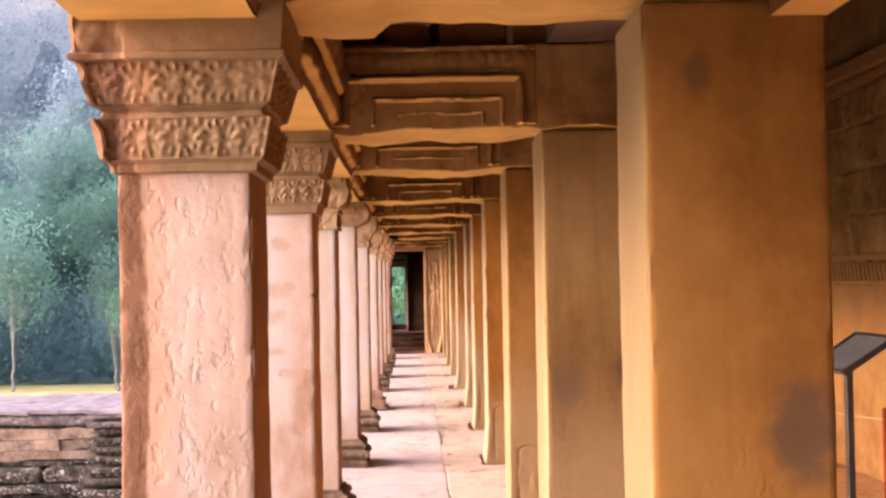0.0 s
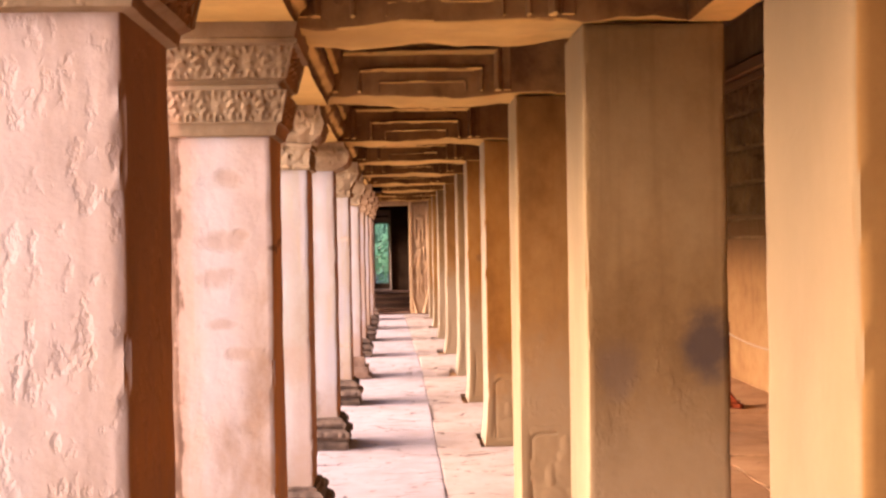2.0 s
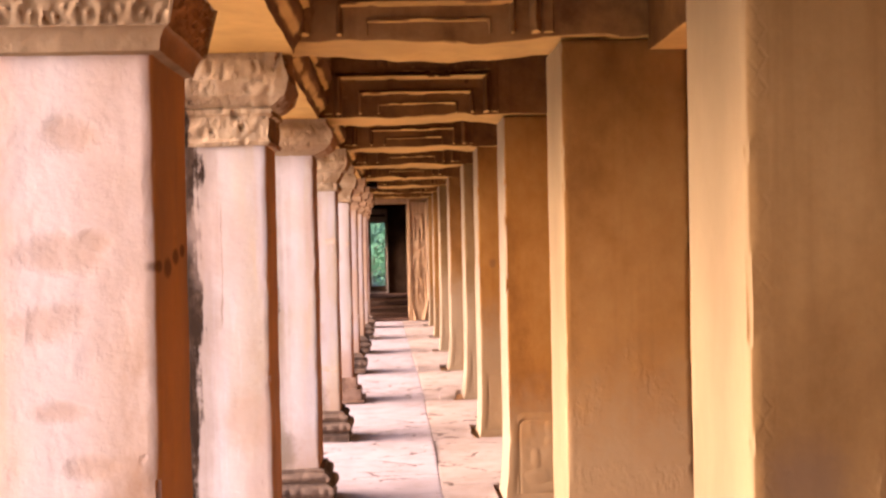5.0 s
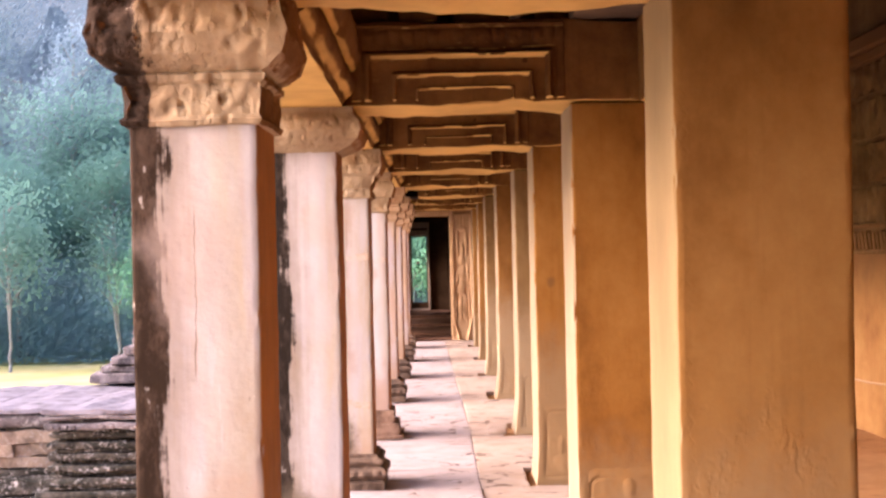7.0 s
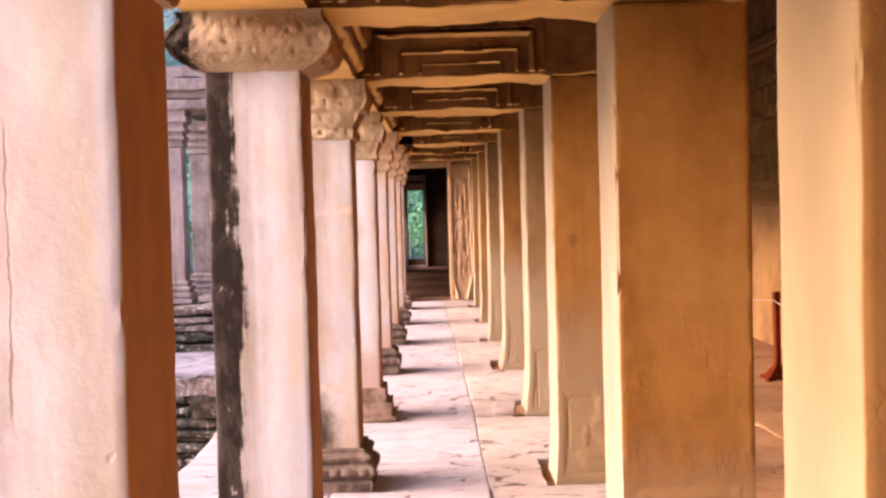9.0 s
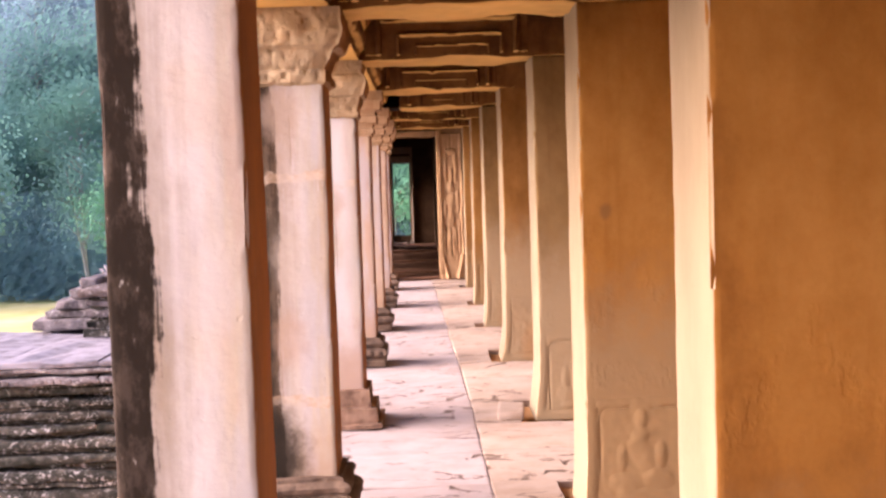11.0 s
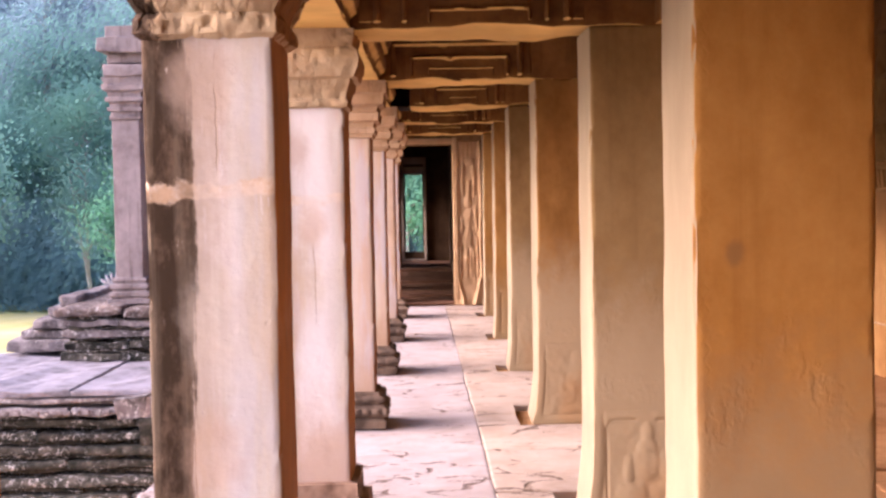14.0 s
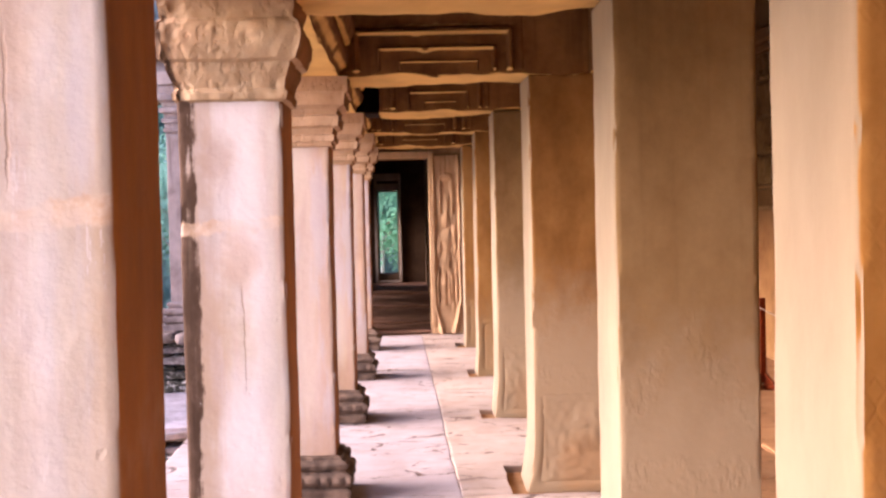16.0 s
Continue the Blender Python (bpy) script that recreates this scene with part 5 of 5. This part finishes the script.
def limb(bm, rr, p0, p1, r0, r1, n=6):
    ax = (p1 - p0).normalized()
    u = ax.orthogonal().normalized()
    w = ax.cross(u)
    rings = []
    for k in range(4):
        t_ = k / 3
        c = p0.lerp(p1, t_) + Vector((rr.uniform(-1, 1), rr.uniform(-1, 1), 0)) * r0 * 0.6 * (0 < k < 3)
        rad = r0 + (r1 - r0) * t_
        rings.append([bm.verts.new(c + (u * math.cos(2 * math.pi * j / n) + w * math.sin(2 * math.pi * j / n)) * rad) for j in range(n)])
    for a, b_ in zip(rings, rings[1:]):
        for j in range(n):
            bm.faces.new((a[j], a[(j + 1) % n], b_[(j + 1) % n], b_[j]))


def tree(seed, height, spread, leaves, leaf, label, forks=0):
    """A tapered trunk with limbs and a loose crown; forks: slender stems that part low down."""
    r = np.random.RandomState(seed)
    rr = random.Random(seed)
    th = empty("tree", (0, 0, -4.4), label=label, category="tree", group="forest edge")
    bm = bmesh.new()
    centres = []
    tops = []
    if forks:
        knee = Vector((rr.uniform(-0.2, 0.2), 0, height * rr.uniform(0.05, 0.14)))
        limb(bm, rr, Vector((0, 0, 0)), knee, 0.11, 0.09)
        for k in range(forks):
            tip = Vector((rr.uniform(-1.9, 1.9), rr.uniform(-0.6, 0.6), height * rr.uniform(0.7, 0.95)))
            mid = knee.lerp(tip, 0.45) + Vector((rr.uniform(-0.4, 0.4), 0, 0))
            limb(bm, rr, knee, mid, 0.085, 0.06)
            limb(bm, rr, mid, tip, 0.06, 0.03)
            tops.append(tip)
    else:
        tip = Vector((rr.uniform(-0.6, 0.6), rr.uniform(-0.6, 0.6), height * 0.85))
        limb(bm, rr, Vector((0, 0, 0)), tip, 0.016 * height, 0.05)
        tops.append(tip)
    for k in range(26):
        tip = rr.choice(tops)
        t_ = rr.uniform(0.5, 1.0)
        p0 = tip * t_
        a = rr.uniform(0, 2 * math.pi)
        reach = spread * rr.uniform(0.35, 1.0) * (1.1 - 0.55 * t_)
        p1 = p0 + Vector((math.cos(a) * reach, math.sin(a) * reach, rr.uniform(0.2, 0.22 * height * (1.1 - t_) + 0.6)))
        limb(bm, rr, p0, p1, 0.06, 0.02, 5)
        centres += [p1, p0.lerp(p1, 0.6)]
    centres += [t_ + Vector((0, 0, 0.8)) for t_ in tops]
    part("trunk", bm, m_bark, th)
    c = np.array([tuple(q) for q in centres])
    idx = r.randint(0, len(c), leaves)
    pos = c[idx] + r.normal(0, 1, (leaves, 3)) * np.array([0.8, 0.8, 0.5])
    new("crown", leaf_quads("crown", pos, 0.06, 0.13, leaf, seed)).parent = th
    return th


KINDS = {"bush": (4, 8.0, 2.9, 8000, m_leaf["green"], "young bright green tree at the forest edge", 0),
         "stem": (8, 8.5, 2.2, 4500, m_leaf["mid"], "slender forked tree with pale bare stems", 3),
         "twin": (9, 9.5, 2.4, 4500, m_leaf["mid"], "slender forked tree with pale bare stems", 2),
         "tall": (3, 14.0, 3.8, 7500, m_leaf["mid"], "tall hazy blue-green forest tree with a pale trunk", 0),
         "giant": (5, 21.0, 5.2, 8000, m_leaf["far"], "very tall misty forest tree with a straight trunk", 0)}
rnd = random.Random(21)
spots = []
for yy, kinds, lo, hi in ((73, ("stem", "twin", "bush", "stem"), 2.2, 4.6), (80, ("bush", "tall", "tall"), 3.2, 5.6), (92, ("tall", "giant"), 4.0, 7.0), (108, ("giant",), 4.5, 8.0)):
    x = -0.44 * yy
    while x < 0.07 * yy + 4:
        spots.append((x + rnd.uniform(-1, 1), yy + rnd.uniform(-2, 2), rnd.choice(kinds), rnd.uniform(0.85, 1.2)))
        x += rnd.uniform(lo, hi)
spots += [(-1.3, 70.0, "bush", 0.95), (0.9, 74.0, "bush", 1.1), (-3.4, 75.0, "bush", 1.1)]
protos = {}
for x, y, k, s in spots:
    if k not in protos:
        protos[k] = tree(*KINDS[k])
        protos[k].location = (x, y, -4.4)
        continue
    t_ = copy_thing(protos[k], pose(x, y, -4.4, 0, 0, rnd.uniform(0, 360)))
    t_.scale = (s, s, s * rnd.uniform(0.95, 1.2))

# undergrowth between the trunks, and the masses of foliage behind them
r5 = np.random.RandomState(5)
n = 118000
gx = r5.uniform(-44, 12, n)
gz = -4.3 + np.abs(r5.normal(0, 3.3, n)) * (0.8 + 0.35 * np.sin(gx * 0.7) * np.sin(gx * 0.23 + 1))
tagged(new("undergrowth", leaf_quads("undergrowth", np.stack([gx, 78 + r5.uniform(-2.0, 4, n), gz], 1), 0.065, 0.14, m_leaf["low"], 1)), "dusky blue-green undergrowth along the forest edge", "forest", kind="stuff")


def foliage(name, x0, x1, y0, y1, top, clumps, n, lo, hi, mat, label, seed):
    r_ = np.random.RandomState(seed)
    cx_ = r_.uniform(x0, x1, clumps)
    crown = top + 0.28 * top * np.sin(cx_ * 0.31 + seed) + 0.2 * top * np.sin(cx_ * 0.83 + 2 * seed)
    cc = np.stack([cx_, r_.uniform(y0, y1, clumps), -3 + (crown + 3) * r_.uniform(0, 1, clumps) ** 0.8], 1)
    size = r_.uniform(0.6, 1.5, (clumps, 1))
    pick = r_.randint(0, clumps, n)
    pts = cc[pick] + r_.normal(0, 1, (n, 3)) * size[pick] * np.array([2.3, 1.8, 1.3])
    tagged(new(name, leaf_quads(name, pts, lo, hi, mat, seed)), label, "forest", kind="stuff")


def canopy(name, x0, x1, y, top, lean, mat, label, seed, cell=0.55):
    """Backs the leaves of a wood: a lumpy sheet, leaning back, with an uneven crown line; haze-tinted so gaps stay
    pale.
    """
    bm = bmesh.new()
    nx, nz = int((x1 - x0) / cell), int((top + 4.4) / cell)
    vs = []
    for i in range(nx + 1):
        x = x0 + cell * i
        crown = top * (1 + 0.22 * math.sin(x * 0.31 + seed) + 0.14 * math.sin(x * 0.83 + 2 * seed) + 0.12 * noise.noise((x * 0.9, seed, 0)))
        col_ = []
        for j in range(nz + 1):
            z = -4.4 + (crown + 4.4) * j / nz
            q = Vector((x, z * 1.25, seed * 9.7))
            bulge = 1.9 * noise.noise(q * 0.26) + 1.0 * noise.noise(q * 0.7) + 0.5 * noise.noise(q * 1.7)
            col_.append(bm.verts.new((x + 0.3 * noise.noise(q * 1.1), y + lean * (z + 4.4) - bulge, z + 0.35 * noise.noise(q * 0.9 + Vector((5, 5, 5))))))
        vs.append(col_)
    for i in range(nx):
        for j in range(nz):
            bm.faces.new((vs[i][j], vs[i + 1][j], vs[i + 1][j + 1], vs[i][j + 1]))
    tagged(finish(name, bm, mat, 180), label, "forest", kind="stuff")


canopy("undergrowth_mass", -46, 13, 81.0, 1.5, 0.25, m_leaf["low"], "haze-tinted sheet backing the undergrowth", 3)
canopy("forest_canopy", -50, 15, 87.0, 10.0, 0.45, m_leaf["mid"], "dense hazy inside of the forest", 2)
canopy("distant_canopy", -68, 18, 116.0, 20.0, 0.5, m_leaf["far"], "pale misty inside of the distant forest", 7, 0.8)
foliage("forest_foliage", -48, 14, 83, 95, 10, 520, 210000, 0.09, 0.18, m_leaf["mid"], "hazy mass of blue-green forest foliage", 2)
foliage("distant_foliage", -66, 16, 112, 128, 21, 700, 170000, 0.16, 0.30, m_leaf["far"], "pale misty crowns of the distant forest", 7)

# misty wooded distance: a glowing backdrop with haze and sky painted in
m_far, _nt, _b = nodes_of("misty distant woods")
_v, _xyz = n_coords(_nt, "Object", (1, 1, 1))
_big = n_noise(_nt, _v, 0.045, 9, 0.62)
_fine = n_noise(_nt, _v, 0.5, 8, 0.75)
_crown = _nt.nodes.new("ShaderNodeTexVoronoi")
_crown.inputs["Scale"].default_value = 0.16
_crown.inputs["Randomness"].default_value = 1.0
_mixv = _nt.nodes.new("ShaderNodeVectorMath")
_mixv.operation = "MULTIPLY_ADD"
_mixv.inputs[1].default_value = (5, 5, 5)
_nt.links.new(_fine, _mixv.inputs[0])
_nt.links.new(_v, _mixv.inputs[2])
_nt.links.new(_mixv.outputs[0], _crown.inputs["Vector"])
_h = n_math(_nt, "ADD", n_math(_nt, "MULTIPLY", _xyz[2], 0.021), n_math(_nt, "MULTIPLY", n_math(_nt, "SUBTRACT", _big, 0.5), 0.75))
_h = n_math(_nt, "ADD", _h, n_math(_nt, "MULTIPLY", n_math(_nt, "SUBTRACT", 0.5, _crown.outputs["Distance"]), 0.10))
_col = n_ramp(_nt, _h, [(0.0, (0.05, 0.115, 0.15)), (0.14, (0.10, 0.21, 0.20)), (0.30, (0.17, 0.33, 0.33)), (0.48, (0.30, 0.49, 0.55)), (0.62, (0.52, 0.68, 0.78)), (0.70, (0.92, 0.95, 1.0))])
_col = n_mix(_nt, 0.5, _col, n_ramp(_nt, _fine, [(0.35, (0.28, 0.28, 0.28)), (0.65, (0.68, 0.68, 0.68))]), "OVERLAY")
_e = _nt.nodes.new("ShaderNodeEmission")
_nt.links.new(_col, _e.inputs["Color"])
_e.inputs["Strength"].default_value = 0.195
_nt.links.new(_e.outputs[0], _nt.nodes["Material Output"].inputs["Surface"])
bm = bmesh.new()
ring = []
# the out-of-view left arc is added, low, to screen light near the horizon
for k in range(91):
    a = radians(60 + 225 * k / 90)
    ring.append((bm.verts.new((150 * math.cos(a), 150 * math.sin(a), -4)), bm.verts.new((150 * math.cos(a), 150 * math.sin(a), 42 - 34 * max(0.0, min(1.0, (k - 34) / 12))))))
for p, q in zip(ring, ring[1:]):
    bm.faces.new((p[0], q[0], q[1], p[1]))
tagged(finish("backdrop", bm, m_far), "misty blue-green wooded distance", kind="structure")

# ---- floors, last ----
# aisle paving: a broad outer lane and a narrower lane beside the inner pillars, joints open and uneven
bm = bmesh.new()
box(bm, -1.66, WALL_X + 0.4, Y0, END_Y + 0.5, -4.5, -0.045)
tagged(finish("ground_bed", bm, m_pit), "earth bed and plinth under the paving", kind="structure")
floor = empty("floor", (0, 0, 0), label="uneven worn pinkish stone paving slabs", kind="structure")
rnd = random.Random(77)


SEAM = 0.22


def seam(y):
    """The wandering joint between the two lanes."""
    return SEAM - 0.014 * max(0.0, y - 16.5) + 0.012 * noise.noise((y * 0.55, 3.7, 0)) + 0.008 * noise.noise((y * 2.3, 1.2, 0))


def slab(x0, x1, y0, y1, mat, lift=0.0):
    bm = bmesh.new()
    g = 0.002
    cx, cy = (x0 + x1) / 2, (y0 + y1) / 2
    bend0, bend1 = abs(x0 - SEAM) < 0.001, abs(x1 - SEAM) < 0.001
    kx, ky = max(2, int((x1 - x0) / 0.09)), max(2, int((y1 - y0) / 0.11))
    us = [0.0] + [0.014 + (1 - 0.028) * q / kx for q in range(kx + 1)] + [1.0]
    vsn = [0.0] + [0.012 + (1 - 0.024) * q / ky for q in range(ky + 1)] + [1.0]
    nx, ny = kx + 2, ky + 2
    sd = rnd.uniform(0, 50)
    tz = [rnd.uniform(-0.006, 0.006) for _ in range(3)]
    vs = {}
    for i in range(nx + 1):
        for j in range(ny + 1):
            y = y0 + g + (y1 - y0 - 2 * g) * vsn[j]
            xa, xb = (seam(y) if bend0 else x0), (seam(y) if bend1 else x1)
            x = xa + g + (xb - xa - 2 * g) * us[i]
            q = Vector((x + sd, y, sd))
            e = (i in (0, nx)) or (j in (0, ny))
            z = lift + tz[0] + tz[1] * (x - cx) / 0.5 + tz[2] * (y - cy) + 0.008 * noise.noise(q * 2.5) + 0.004 * noise.noise(q * 9)
            if e:
                z -= 0.003 if (bend0 and i == 0) or (bend1 and i == nx) else 0.006
            if e or i in (1, nx - 1) or j in (1, ny - 1):
                x += (0.014 * noise.noise(q * 4) + 0.006 * noise.noise(q * 13)) * (0.25 if (bend0 and i < 2) or (bend1 and i > nx - 2) else 1)
                y += 0.03 * noise.noise(q * 4 + Vector((4, 4, 4)))
            vs[i, j] = bm.verts.new((x - cx, y - cy, z))
    for i in range(nx):
        for j in range(ny):
            bm.faces.new((vs[i, j], vs[i + 1, j], vs[i + 1, j + 1], vs[i, j + 1]))
    rim = [e for e in bm.edges if e.is_boundary]
    r = bmesh.ops.extrude_edge_only(bm, edges=rim)
    for v in r["geom"]:
        if isinstance(v, bmesh.types.BMVert):
            v.co.z = -0.18
    ob = part("floor_slab", bm, mat, floor)
    ob.location = (cx, cy, 0)


def lane(x0, x1, lo, hi, mat, y0, y1, lift=0.0, skip=()):
    y = y0
    while y < y1 - 0.05:
        L = rnd.uniform(lo, hi)
        if y1 - y - L < 0.4:
            L = y1 - y
        slab(x0, x1, y, y + L, mat, lift + rnd.uniform(-0.004, 0.004))
        y += L


lane(-1.66, -0.66, 0.8, 1.7, m_slab, Y0, END_Y)
lane(-0.66, SEAM, 0.75, 1.6, m_slab, Y0, END_Y)
PITS = []
# inner lane: a pit is left open beside each inner pillar's far corner
for i, yk in enumerate(ROW_Y):
    nxt = ROW_Y[i + 1] if i + 1 < len(ROW_Y) else END_Y
    wide, ph = {6: (0.05, 0.62), 7: (0.06, 0.76), 8: (0.12, 0.72), 9: (0.125, 0.76), 10: (0.125, 0.45), 11: (0.09, 0.55)}.get(i, (0.10, 0.6))
    px0 = IN_X[i] - wide
    PITS.append((yk + ph + 0.01, nxt - 0.03))
    slab(SEAM, px0, yk - 0.02, yk + ph, m_slab2, 0.004)
    cut = yk + ph + (nxt - 0.02 - yk - ph) * rnd.uniform(0.4, 0.65)
    slab(SEAM, 1.1, yk + ph, cut, m_slab2, 0.004 + rnd.uniform(-0.005, 0.005))
    slab(SEAM, 1.1, cut, nxt - 0.02, m_slab2, 0.004 + rnd.uniform(-0.005, 0.005))
ob = finish("loose_paving_stone", grid_block((0.17, 0.36, 0.05), 0.05, 0.008, 3.3, wear=0.012), m_slab2, True)
ob.matrix_world = pose(0.455, 15.86, 0.008, 0, 0, -5)
tagged(ob, "loose squared stone lying on the paving by a pillar", "stone")
bm = bmesh.new()
box(bm, -1.65, SEAM + 0.03, Y0, END_Y, -0.045, -0.034)
box(bm, 1.08, WALL_X, Y0, END_Y, -0.045, -0.034)
for y0_, y1_ in PITS:
    box(bm, SEAM + 0.031, 1.079, y0_, y1_, -0.045, -0.034)
tagged(finish("joint_dust", bm, m_joint), "dust packed into the paving joints", kind="structure")
lane(1.1, 2.2, 0.9, 1.8, m_gfloor, Y0, END_Y, 0.0)
lane(2.2, WALL_X, 0.9, 1.8, m_gfloor, Y0, END_Y, 0.0)
